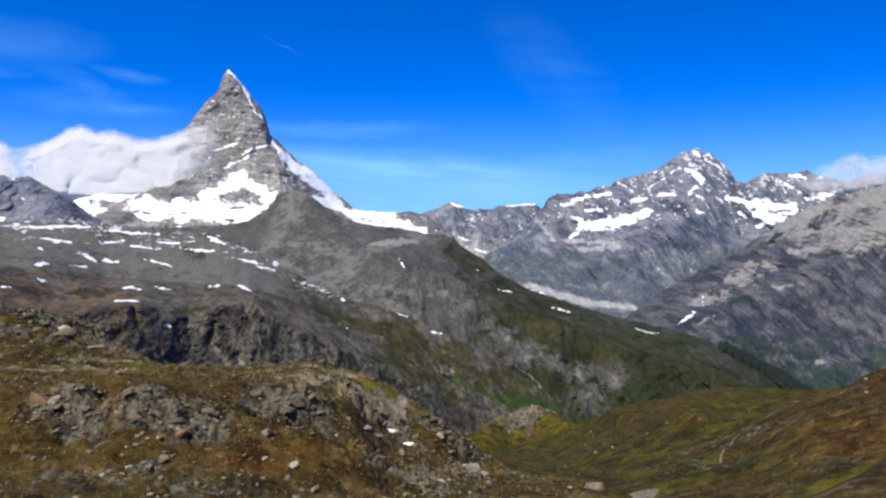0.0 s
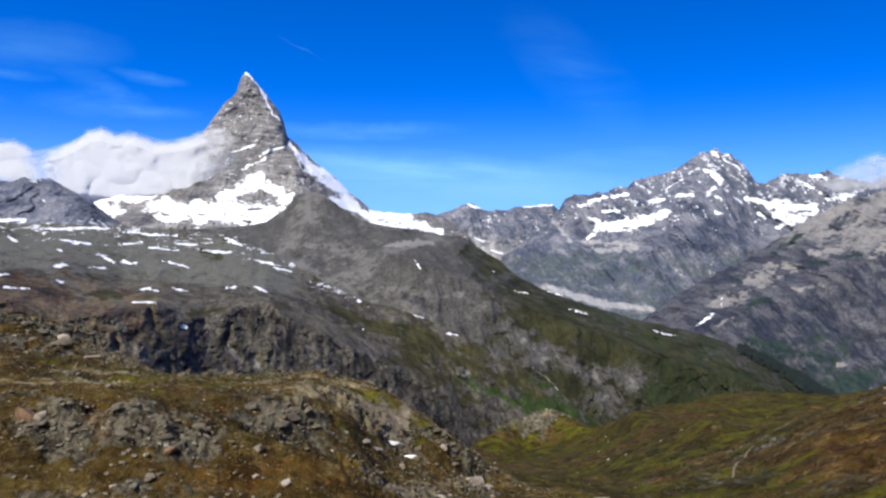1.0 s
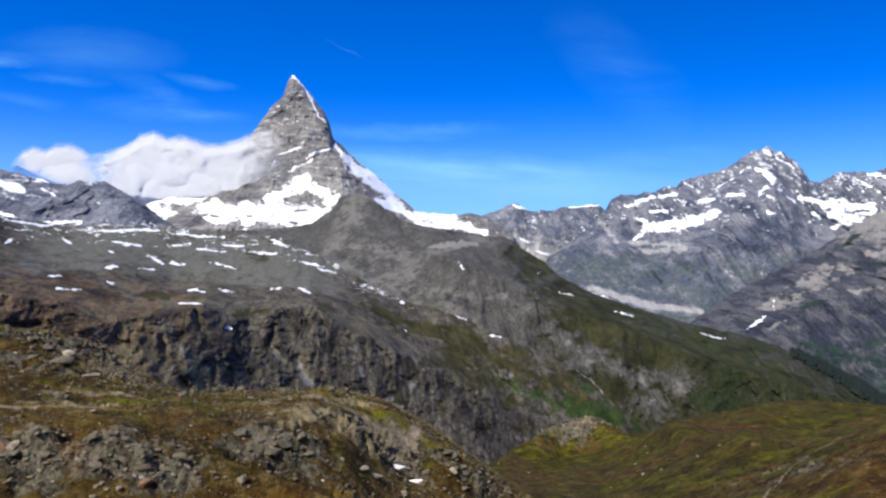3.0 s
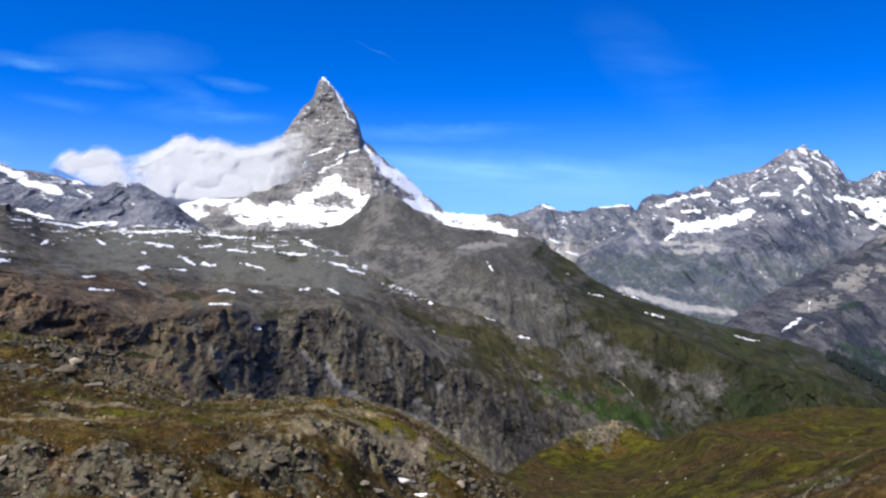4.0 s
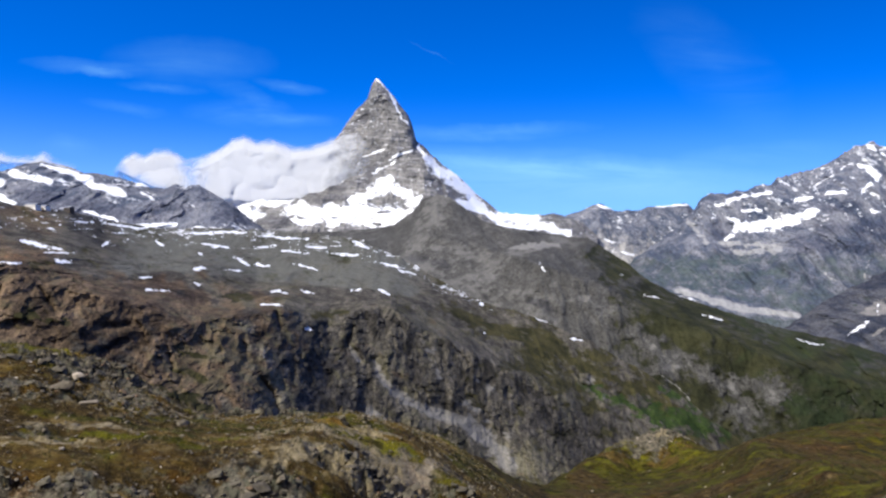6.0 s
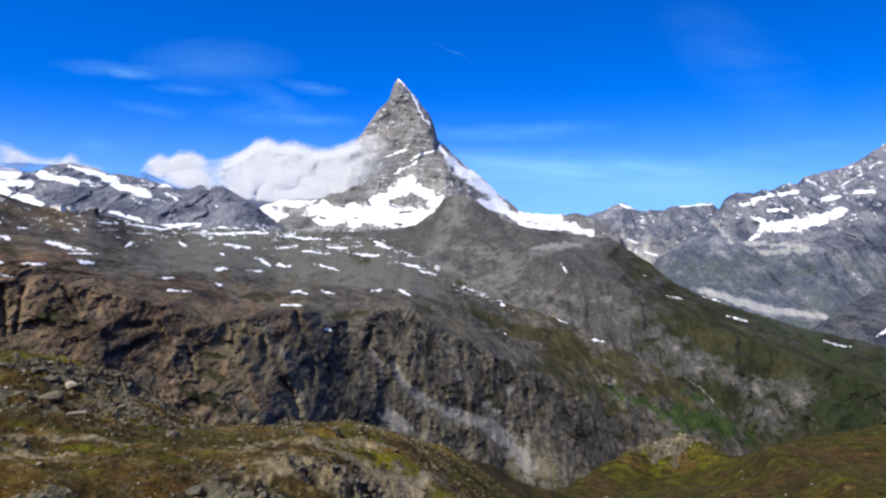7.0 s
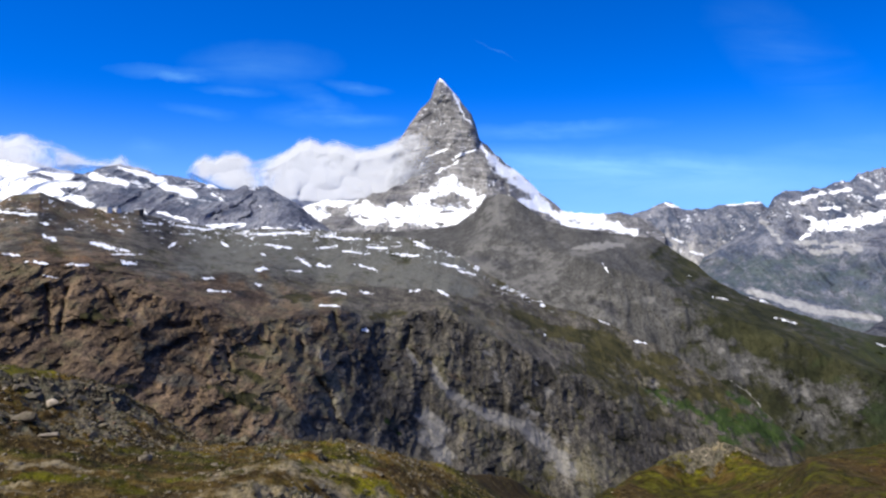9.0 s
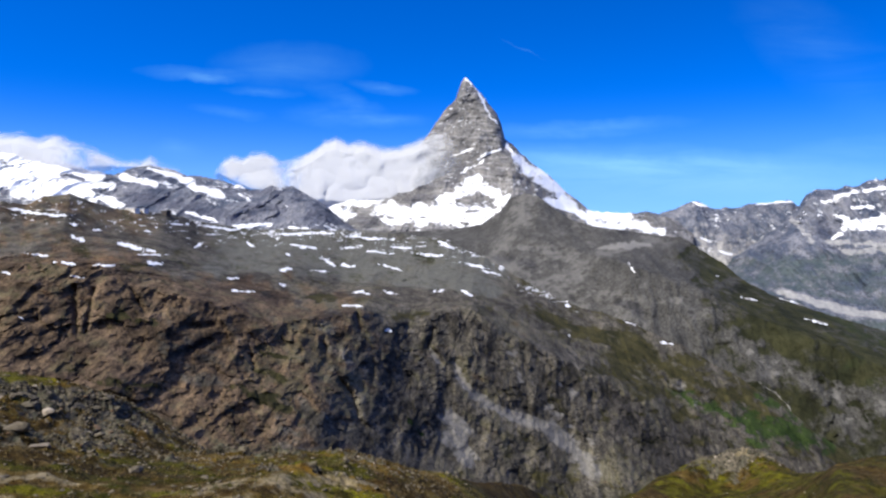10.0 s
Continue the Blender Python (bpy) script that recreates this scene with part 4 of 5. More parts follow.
def paint_cliff(p, rough, v):
    x, z = sight(p, 11, 3.5)
    flat = np.clip((0.35 - v) / 0.08, 0, 1)
    mil = 1000 * p[..., 0] / p[..., 1]
    east = np.clip((mil + 60) / 120, 0, 1)
    green = ragged(p, CLIFF_GREEN, x, z, 1.2, 12, 108, 0.5)
    grass = np.maximum(np.maximum(0.85 * ragged(p, CLIFF_GRASS, x, z, 1.1, 14, 105, 0.5), 0.9 * green), 0.25 + 0.10 * flat + 0.10 * east + 0.16 * np.clip((mil - 40) / 140, 0, 1) + 0.34 * flecks(p, 24, 106, 1.6, 0.6))
    lush = green + 0.35 * np.clip((mil + 400) / 60, 0, 1) * flat * np.clip((40 - mil) / 60, 0, 1) + 0.3 * np.clip((mil - 230) / 120, 0, 1)
    warm = np.clip((-110 - mil) / 200, 0, 1) * np.clip((v - 0.22) / 0.1, 0, 1) + np.clip((-410 - mil) / 60, 0, 1) - 0.25 * east - 0.5 * flat + 0.75 * flecks(p, 20, 107, 1.5, 0.6)
    snow = np.maximum(ragged(p, CLIFF_SNOW, x, z, 1.1, 4, 90, 0.55), np.clip(0.20 + 0.56 * flecks(p, 9, 19, 3.4, 0.4), 0, 0.60) * np.clip(1.2 - v * 4.0, 0, 1) * np.clip((160 - mil) / 60, 0, 1))
    talus = np.clip(strokes(x, z, CLIFF_TALUS, 1.3, 0.3) - 0.04 + 0.26 * flecks(p, 9, 109, 1.0, 0.5), 0, 0.85)
    scree = 0.62 * flat * np.clip((90 - mil) / 90, 0, 1) * np.clip((mil + 420) / 60, 0.3, 1) + 0.18 * flecks(p, 20, 104, 2.0, 0.5)
    pale = np.maximum(talus, 0.55 * ragged(p, CLIFF_PALE, x, z, 1.3, 9, 120, 0.6))
    # dark rock strokes with painted shade, then a darker east side and random flecks
    dark_and_shade = np.maximum(ragged(p, CLIFF_DARK_AND_SHADE, x, z, 1.1, 12, 121, 0.5), 0.1 + 0.42 * np.clip((mil - 70) / 80, 0, 1) * np.clip((v - 0.3) / 0.15, 0, 1) + 0.4 * flecks(p, 16, 122, 1.0, 0.4) * (1 - flat))
    return {"warm": warm, "lush": lush, "snow": snow, "grass": grass - talus - 0.2 * dark_and_shade, "scree": scree, "pale": pale, "dark_and_shade": dark_and_shade - talus,
            "rust": 0.5 * ragged(p, CLIFF_RUST, x, z, 1.3, 12, 123, 0.5)}


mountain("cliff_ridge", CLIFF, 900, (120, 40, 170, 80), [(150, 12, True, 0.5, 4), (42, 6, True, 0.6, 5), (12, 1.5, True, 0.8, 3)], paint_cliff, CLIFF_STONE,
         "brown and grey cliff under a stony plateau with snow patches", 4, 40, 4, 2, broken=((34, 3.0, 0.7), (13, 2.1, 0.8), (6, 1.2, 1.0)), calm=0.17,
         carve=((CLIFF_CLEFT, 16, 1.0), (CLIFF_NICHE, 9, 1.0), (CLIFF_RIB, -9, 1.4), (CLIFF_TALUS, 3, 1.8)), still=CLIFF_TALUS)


# ---- near ground ----
# lines across the slope below the railway, from behind it outwards: x, y, height
NEAR = [
    [(-60, -30, -18), (0, -35, 2), (30, -25, 14), (50, -15, 22)],
    [(-35, -33, -16), (4.7, -7, -5.0), (20.7, 3, 0.0), (36.7, 14, 5.0), (68.7, 35, 17), (132.7, 77, 30)],
    [(-46, -16, -26), (-6.6, 10, -15.5), (10, 20, -14), (25, 31, -14), (57, 52, -14), (120, 95, -15)],
    [(-93, 62, -5), (-37, 62, -13), (-17, 62, -17), (0, 64, -20.5), (18, 62, -25.5), (37, 62, -26), (53, 62, -23.5), (62, 64, -22), (93, 80, -19), (130, 105, -18)],
    [(-120, 80, -2), (-32, 80, -11), (-13, 80, -12.4), (-3.4, 85, -14.2), (5.8, 97, -15), (10.7, 97, -18.5), (16, 101, -24.5), (31, 105, -33), (50, 100, -34),
     (68, 97, -30), (76, 97.5, -27), (78, 93, -25.5), (100, 105, -24), (150, 130, -18)],
    [(-150, 100, 0), (-42, 118, -7), (-32.5, 118, -9), (-26, 119, -13), (-13.6, 105, -16), (-11.5, 115, -17), (0, 123, -18.8), (6.5, 126, -19.2), (16, 115, -20),
     (19.5, 115, -22.3), (22.4, 112, -24), (27, 112, -28), (38, 119, -37.6), (70, 140, -48), (106, 156, -42), (120, 150, -36), (126, 140, -30), (115, 120, -23.5),
     (143, 130, -24), (195, 160, -15)],
    [(-225, 150, -20), (-44, 135, -11), (-30, 140, -15.5), (-27.8, 150, -21), (-14, 140, -25.5), (0, 141, -26.5), (9, 143, -26.5), (18, 146, -29), (32, 200, -45),
     (42, 230, -58), (60, 240, -70), (86, 215, -68), (117, 217, -56), (113, 182, -45), (133, 190, -50), (171, 190, -45), (260, 220, -40)],
    [(-300, 200, -60), (-53, 160, -40), (-38, 190, -60), (0, 200, -75), (23, 230, -80), (45, 276, -78), (82, 330, -95), (128, 388, -108), (143, 390, -106),
     (148, 330, -90), (134, 263, -65), (210, 300, -78), (270, 300, -72), (400, 330, -60)],
    [(-450, 300, -150), (-78, 260, -130), (0, 300, -150), (35, 350, -150), (80, 400, -138), (102, 425, -122), (114, 428, -114.5), (129, 430, -107), (141, 434, -104.5), (152, 438, -102),
     (165, 440, -103.2), (178, 435, -106), (185, 430, -110), (198, 430, -108.5), (220, 440, -105), (258, 460, -103.5), (298, 480, -102.2), (326, 480, -101.8),
     (333, 450, -98), (336, 420, -93.5), (400, 400, -85), (520, 400, -70)],
    [(-930, 620, -240), (-186, 620, -260), (124, 620, -260), (248, 620, -230), (434, 620, -190), (806, 620, -150)],
    [(-1200, 800, -360), (1200, 800, -360)],
]
# rock ribs breaking through the turf, and the trodden path: x, y, x, y, half width
OUTCROPS = [(-1, 81, 6, 86, 2.6), (9, 94, 15, 102, 2.8), (15, 102, 21, 107, 2.0), (-13, 73, -5, 76, 2.6), (-20, 73, -15, 71, 2.6), (23, 107, 26, 108, 1.4), (13, 80, 20, 88, 2.4), (134, 415, 182, 436, 13),
            (-16, 127, 0, 128, 2.2), (26, 95, 31, 110, 3), (-11, 66.5, -9, 67, 0.8), (-34, 118, -25, 133, 3)]
# hollows under ledges, their shade also painted dark; loose rubble; straw, moss, brown turf, rust and gravel, all as x,
# y, x, y, half width
SHADED_HOLLOWS = [(-2, 79, 5, 84, 0.5), (12, 99, 15, 102, 0.8), (19, 106, 21, 107, 0.8), (2, 87, 6, 89, 0.6), (-26, 133, -24, 136, 1.2), (-22, 76, -18, 75, 0.7), (-30, 122, -27, 126, 0.8)]
RUBBLE = [(-33, 100, -23, 104, 3.0), (-37, 117, -23, 118, 5.0), (-30, 124, -23, 131, 4.0), (-25, 108, -19, 112, 2.5)]
STRAW = [(0, 87, 12, 97, 3.2), (14, 80, 22, 95, 3.0), (-2, 97, 20, 110, 2.6), (-30, 82, -14, 84, 1.2), (-26, 91, -4, 97, 1.5), (3, 101, 12, 114, 2.4), (17, 116, 22, 126, 2.4), (4, 94, 10, 98, 2.6), (-23, 85, -8, 88, 0.9), (24, 112, 31, 122, 2.0), (-4, 100, 4, 102, 1.6), (149, 424, 176, 434, 8.0)]
MOSS = [(-24, 96, -8, 99, 1.6), (-20, 88, -2, 92, 1.6), (-6, 103, 5, 107, 2.0), (5, 104, 16, 113, 2.6), (-9, 95, 2, 99, 1.4), (8, 86, 11, 88, 1.2), (12, 104, 16, 108, 1.4), (-14, 98, -6, 102, 1.5), (24, 125, 34, 160, 4.0), (13, 75, 20, 79, 2.4)]
BROWN_SHELF = [(-28, 92, -10, 112, 4.5), (-18, 96, -6, 106, 3.0)]
RUST = [(-16, 78, -13, 71, 1.1), (-6, 81, -1, 84, 0.8), (-9, 68, 10, 77, 3.0), (175, 299, 227, 345, 9.0), (109, 227, 119, 236, 4.0), (86, 155, 60, 100, 4.0), (102, 179, 106, 170, 4.0), (84, 97, 65, 72, 9.0), (100, 112, 150, 128, 14.0)]
GRAVEL = [(14, 108, 22, 115, 2.0), (11, 104, 20, 110, 1.6)]
HILL_GREEN = [(79, 147, 88, 185, 6.0), (267, 396, 283, 379, 10.0), (56, 98, 60, 79, 4.0), (134, 402, 134, 373, 6.0), (240, 440, 300, 470, 12.0), (120, 250, 150, 300, 9.0)]
FOOTPATH = [(65, 98, 69, 104, 0.15), (69, 104, 101, 144, 0.17), (101, 144, 107, 148, 0.12), (107, 148, 119, 154, 0.17), (113, 142, 122, 148, 0.12)]
APEX = 60.0     # the lines fan out from a point this far behind the start


def near_ground():
    b = np.concatenate([np.linspace(-4.0, -1.25, 12), np.linspace(-1.2, -0.32, 40), np.linspace(-0.31, 0.85, 1040), np.linspace(0.86, 1.2, 20), np.linspace(1.3, 6.0, 16)])
    ds, zs = [], []
    for rail in NEAR:
        r = np.array(rail, float)
        k = r[:, 0] / (r[:, 1] + APEX)
        ds.append(blur(np.interp(b, k, r[:, 1] + APEX)[None], 7, 1)[0])
        zs.append(blur(np.interp(b, k, r[:, 2])[None], 7, 1)[0])
    ds = [2 * ds[0] - ds[1]] + ds + [2 * ds[-1] - ds[-2]]
    zs = [2 * zs[0] - zs[1]] + zs + [2 * zs[-1] - zs[-2]]
    d_rows, z_rows = [], []
    for k, n in enumerate((6, 8, 36, 100, 120, 90, 100, 130, 24, 5)):
        v = np.linspace(0, 1, n, endpoint=k == 9)[:, None]
        for rows, c in ((d_rows, ds), (z_rows, zs)):
            p0, p1, p2, p3 = c[k:k + 4]
            if rows is d_rows:
                rows.append(p1 * (1 - v) + p2 * v)
            else:
                m1, m2 = 0.35 * (p2 - p0), 0.35 * (p3 - p1)
                rows.append(p1 * (2 * v ** 3 - 3 * v * v + 1) + m1 * (v ** 3 - 2 * v * v + v) + p2 * (3 * v * v - 2 * v ** 3) + m2 * (v ** 3 - v * v))
    d, z = np.concatenate(d_rows), np.concatenate(z_rows)
    d = blur(d, 3, 0)
    p = np.stack([b * d, d - APEX, z], -1)
    d = d - APEX
    flat = p * (1, 1, 0.3)
    far = np.clip((d - 150) / 200, 0, 1)
    near = np.clip((d - 30) / 30, 0, 1)
    hummock = np.clip((34 - p[..., 0]) / 10, 0, 1) * np.clip((165 - d) / 15, 0, 1)
    crag = np.clip(fractal(flat * (0.6, 1.3, 1), 6, 5, 40, 0.66) * 1.4 - 0.28, 0, 1) * near * hummock * (1 - strokes(p[..., 0], d, [(-9, 66, 4, 68, 6)], 0.8))
    bank = np.clip((p[..., 0] - 62) / 14, 0, 1) * np.clip((175 - d) / 40, 0, 1) * near
    crag = np.maximum(crag, bank * np.clip(fractal(flat, 12, 5, 53, 0.65) * 1.3 - 0.45, 0, 0.8))
    crag = np.maximum(crag, np.clip(strokes(p[..., 0] + 1.5 * fractal(flat, 6, 3, 39), d, OUTCROPS, 1.0) + 0.55 * fractal(flat * (0.7, 1.6, 1), 3.5, 4, 56, 0.65) - 0.1, 0, 1) * (strokes(p[..., 0], d, OUTCROPS, 2.0) > 0.05))
    trodden = strokes(p[..., 0], d, FOOTPATH, 0.6, 0.0)
    crag = crag * (1 - trodden)
    z = z + near * (0.5 * fractal(flat, 14, 4, 41) - 0.5 + (1 - 0.85 * far) * 0.28 * fractal(flat, 3.2, 4, 42, 0.6) + (1 - far) * 0.13 * fractal(flat, 1.0, 2, 38))
    ledge = fractal(p, 6.5, 5, 43, 0.6, True, (1, 0.7, 2.5))
    z = z + crag * (1.2 * (ledge - 0.5) * (1 + far) + 0.95 * blocks(p + 0.6 * fractal(p, 1.6, 2, 46)[..., None], 2.6, 400, (0.7, 1, 2.2)) + 0.45 * blocks(p, 1.0, 410, (0.7, 1, 1.8)) + 0.2 * fractal(p, 1.5, 3, 44, 0.65, True))
    gx, gy = p[..., 0] + 0.8 * fractal(flat, 2.5, 3, 58), d + 0.8 * fractal(flat, 2.5, 3, 59)
    heap = strokes(gx, gy, RUBBLE, 1.2)
    z = z - 1.3 * strokes(gx, gy, SHADED_HOLLOWS, 1.0) + heap * (0.9 * blocks(p + 0.5 * fractal(p, 1.6, 2, 66)[..., None], 2.3, 420, (0.8, 1, 1.6)) + 0.35 * blocks(p, 0.9, 430, (1, 1, 1.4)))
    z = z + near * np.clip((p[..., 0] - 42) / 15, 0, 1) * 0.55 * fractal(flat, 6, 5, 68, 0.6)
    z = z + far * (1.6 * fractal(flat, 30, 5, 45) + 0.7 * fractal(flat, 8, 3, 54)) + bank * 0.7 * fractal(flat, 9, 4, 55)
    p[..., 2] = z
    lush = np.clip((p[..., 0] - 30) / 20, 0, 1) * np.clip(0.66 + 1.25 * fractal(flat, 19, 6, 49, 0.62) - 0.9 * np.clip((150 - d) / 60, 0, 1) * np.clip((p[..., 0] - 62) / 14, 0, 1), 0, 1)
    shelf = np.clip((d - 98) / 8, 0, 1) * hummock
    lush = np.maximum(lush, np.clip(fractal(flat, 10, 3, 50) - 0.30 + 0.7 * shelf, 0, 0.75))
    grass = np.clip(0.72 - 0.62 * crag + 0.15 * fractal(flat, 9, 4, 47) + 0.2 * far, 0, 1)
    scree = np.clip(0.20 + 0.35 * fractal(flat, 5, 5, 48, 0.6) * np.maximum(hummock, np.clip((p[..., 0] - 66) / 14, 0, 1) * np.clip((170 - d) / 40, 0, 1)), 0, 1)
    heath = strokes(p[..., 0], d, [(-9, 66, 4, 68, 6)], 1.0)
    scree = np.maximum(np.maximum(scree * (1 - heath), 0.62 * trodden), 0.55 * crag * far)
    grass = grass - 0.9 * trodden - 0.4 * crag * far - 0.55 * heap * np.clip(0.7 + 1.2 * fractal(flat, 3.0, 4, 67, 0.6), 0, 1)
    wx, wy = p[..., 0] + 0.25 * d / 10 * fractal(flat * (10 / np.maximum(d, 30))[..., None], 0.5, 4, 62, 0.6), d + 0.25 * d / 10 * fractal(flat * (10 / np.maximum(d, 30))[..., None], 0.5, 4, 63, 0.6)
    lush = np.maximum(lush, np.maximum(0.95 * strokes(wx, wy, MOSS, 1.2), 1.0 * strokes(wx, wy, HILL_GREEN, 1.4)))
    pale = np.maximum(0.9 * strokes(wx, wy, STRAW, 1.4) * np.clip(0.7 + 0.5 * fractal(flat, 2.2, 4, 64, 0.65), 0, 1), 0.75 * trodden)
    # darker turf and rubble, plus painted shade in the hollows under ledges
    dark_and_shade = np.maximum(np.maximum(0.7 * strokes(wx, wy, BROWN_SHELF, 1.2), 0.55 * heap + 0.35 * strokes(wx, wy, [(-9, 68, 10, 77, 3.5)], 1.2)), 0.75 * strokes(wx, wy, SHADED_HOLLOWS, 1.4))
    rust = np.maximum(0.75 * strokes(wx, wy, RUST, 1.4), np.clip(0.6 * fractal(flat, 12, 4, 65), 0, 1))
    scree = np.maximum(scree, 0.95 * strokes(wx, wy, GRAVEL, 1.2))
    grass = grass - 0.6 * strokes(wx, wy, GRAVEL, 1.2)
    fresh = 0.45 * strokes(wx, wy, [(-30, 84, 4, 98, 6.0), (2, 98, 14, 112, 4.0)], 1.3) * np.clip(0.6 + 0.7 * fractal(flat, 3.5, 4, 69, 0.6), 0, 1)
    ob = new("ground", sheet("ground", p, {"grass": grass, "scree": scree, "snow": 0 * z, "lush": lush, "pale": pale, "dark_and_shade": dark_and_shade, "rust": rust, "bright": fresh + np.maximum(shelf * np.clip(0.3 + fractal(flat, 7, 4, 51), 0, 1), strokes(p[..., 0] + 2 * fractal(flat, 6, 3, 52), d, [(4, 70, 20, 108, 5)], 1.5) * np.clip(0.2 + fractal(flat, 4, 4, 57), 0, 0.7)) + 0.6 * strokes(p[..., 0], d, [(120, 405, 180, 432, 22)], 1.0)}, TURF))
    return tagged(ob, "stony alpine slope of brown turf, rubble and outcrops", "ground", kind="structure"), p, crag, heap


ground, GROUND, CRAG, HEAP = near_ground()


# ---- valley floor, out to the horizon ----
def valley_floor():
    x = np.linspace(-9000, 9000, 60)
    y = np.linspace(-9000, 9000, 60)
    gx, gy = np.meshgrid(x, y)
    p = np.stack([gx, gy, -520 + 20 * fractal(np.stack([gx, gy, 0 * gx], -1), 900, 3, 60)], -1)
    me = sheet("valley_floor", p[:, ::-1], {"grass": bare(p) + 0.6, "scree": bare(p), "snow": bare(p)}, SIDE_HAZED_STONE)
    return tagged(new("valley_floor", me), "dark green valley floor far below the slopes", "valley", kind="structure")


valley_floor()


def upper_slope():
    """The hillside that climbs behind the railway."""
    gx, gy = np.meshgrid(np.linspace(-500, 500, 120), np.linspace(-30, -520, 70))
    flat = np.stack([gx, gy, 0 * gx], -1)
    z = 0.3 * gx - 0.42 * (gy + 30) + 4 - 8 * np.clip((gy + 60) / 30, 0, 1) + 5 * fractal(flat, 60, 5, 61) * np.clip(-(gy + 30) / 60, 0, 1)
    p = np.stack([gx, gy, z], -1)
    me = sheet("upper_slope", p[:, ::-1], {"grass": bare(p) + 0.6, "scree": bare(p) + 0.2, "snow": bare(p)}, TURF)
    return tagged(new("upper_slope", me), "stony brown turf slope above the railway", "slope", kind="structure")


upper_slope()


# ---- clouds ----
def cloud_stuff():
    n = Nodes("cloud_vapour")
    wisps = n.math("MULTIPLY", n.math("SUBTRACT", n.noise(75, 9, 0.64, (1, 1, 1.2), 0.5), 0.5), 1.25)
    thick = n.math("MULTIPLY", n.ramp(n.math("ADD", n.attr("thick"), wisps), 0.0, 1.0), n.attr("dense"))
    # light scatters many times in vapour, so its shading is soft and leans to the sun
    soft = n.add("ShaderNodeVectorMath")
    soft.operation = "ADD"
    n.put(soft.inputs[0], n.add("ShaderNodeNewGeometry").outputs["Normal"])
    n.put(soft.inputs[1], tuple(toward_sun * 0.95))
    even = n.add("ShaderNodeVectorMath")
    even.operation = "NORMALIZE"
    n.put(even.inputs[0], soft.outputs[0])
    white = n.add("ShaderNodeBsdfDiffuse", Color=(0.475, 0.49, 0.52, 1), Normal=even.outputs[0])
    lit = n.add("ShaderNodeBsdfTranslucent", Color=(0.60, 0.62, 0.66, 1))
    body = n.add("ShaderNodeMixShader", Fac=0.3)
    clear = n.add("ShaderNodeBsdfTransparent")
    out = n.add("ShaderNodeMixShader", Fac=thick)
    link = n.tree.links.new
    link(white.outputs[0], body.inputs[1])
    link(lit.outputs[0], body.inputs[2])
    link(clear.outputs[0], out.inputs[1])
    link(body.outputs[0], out.inputs[2])
    link(out.outputs[0], n.add("ShaderNodeOutputMaterial").inputs["Surface"])
    return n.mat


VAPOUR = cloud_stuff()


def billow(parent, top, bottom, bulge, puff, seed, dense, columns=260, rows=90):
    """A billowing body of vapour between its upper and lower line (x, y, z), thin at the rim."""
    t, u = np.array(top, float), np.array(bottom, float)
    b = np.linspace(t[0, 0] / t[0, 1], t[-1, 0] / t[-1, 1], columns)
    hi, lo = (np.interp(b, r[:, 0] / r[:, 1], r[:, 2] / r[:, 1]) for r in (t, u))
    depth = np.interp(b, t[:, 0] / t[:, 1], t[:, 1])
    lo = np.minimum(lo, hi - 1e-4)
    pad = 0.016
    v = np.linspace(0, 1, rows)[:, None]
    q = (hi + pad) * (1 - v) + (lo - pad) * v
    inside = np.minimum(hi - q, q - lo) * depth
    ends = np.minimum(np.arange(columns) / 26.0, np.arange(columns)[::-1] / 38.0)
    thick = np.minimum(np.minimum((hi - q) * depth / (26.0 / dense), (q - lo) * depth / 60.0 + 0.1), ends - 0.6)
    swell = np.sqrt(np.clip(inside / (bulge * 0.55), 0.0, 1))
    d = depth - bulge * swell
    p = np.stack([b * d, d, q * d], -1)
    d = d - puff * swell * (np.abs(fractal(p, 150.0, 3, seed, 0.45)) + 0.12 * np.abs(fractal(p, 60.0, 3, seed + 9, 0.5)))
    thick = np.clip(0.22 + 0.55 * thick, -0.7, 1.1)
    ob = new("billow", sheet("billow", np.stack([b * d, d, q * d], -1), {"thick": thick, "dense": 0 * thick + dense}, VAPOUR))
    ob.parent = parent
    return ob


def cloud(label, bodies):
    """A cloud of one or more billows."""
    ob = tagged(new("cloud"), label, "cloud")
    for body in bodies:
        billow(ob, *body)
    return ob


cloud("white cumulus bank clinging to the side of the pyramid peak", [
    ([(-1212, 3780, 380), (-1138, 3780, 449), (-1064, 3780, 471), (-976, 3780, 505), (-902, 3780, 556), (-843, 3780, 576), (-779, 3780, 549), (-697, 3780, 559), (-610, 3780, 518), (-524, 3780, 523), (-437, 3780, 551), (-351, 3780, 587), (-279, 3780, 589), (-222, 3780, 548), (-151, 3780, 434)],
     [(-1212, 3780, 356), (-1109, 3780, 234), (-990, 3780, 199), (-814, 3780, 186), (-668, 3780, 197), (-524, 3780, 208), (-408, 3780, 231), (-308, 3780, 264), (-237, 3780, 306), (-151, 3780, 405)],
     110, 26, 21, 1.0),
    ([(-1489, 3760, 392), (-1423, 3760, 464), (-1384, 3760, 489), (-1325, 3760, 471), (-1280, 3760, 500), (-1197, 3760, 499), (-1132, 3760, 458), (-1044, 3760, 411)],
     [(-1489, 3760, 380), (-1399, 3760, 339), (-1280, 3760, 283), (-1162, 3760, 262), (-1103, 3760, 290), (-1044, 3760, 382)],
     60, 18, 31, 1.0),
])
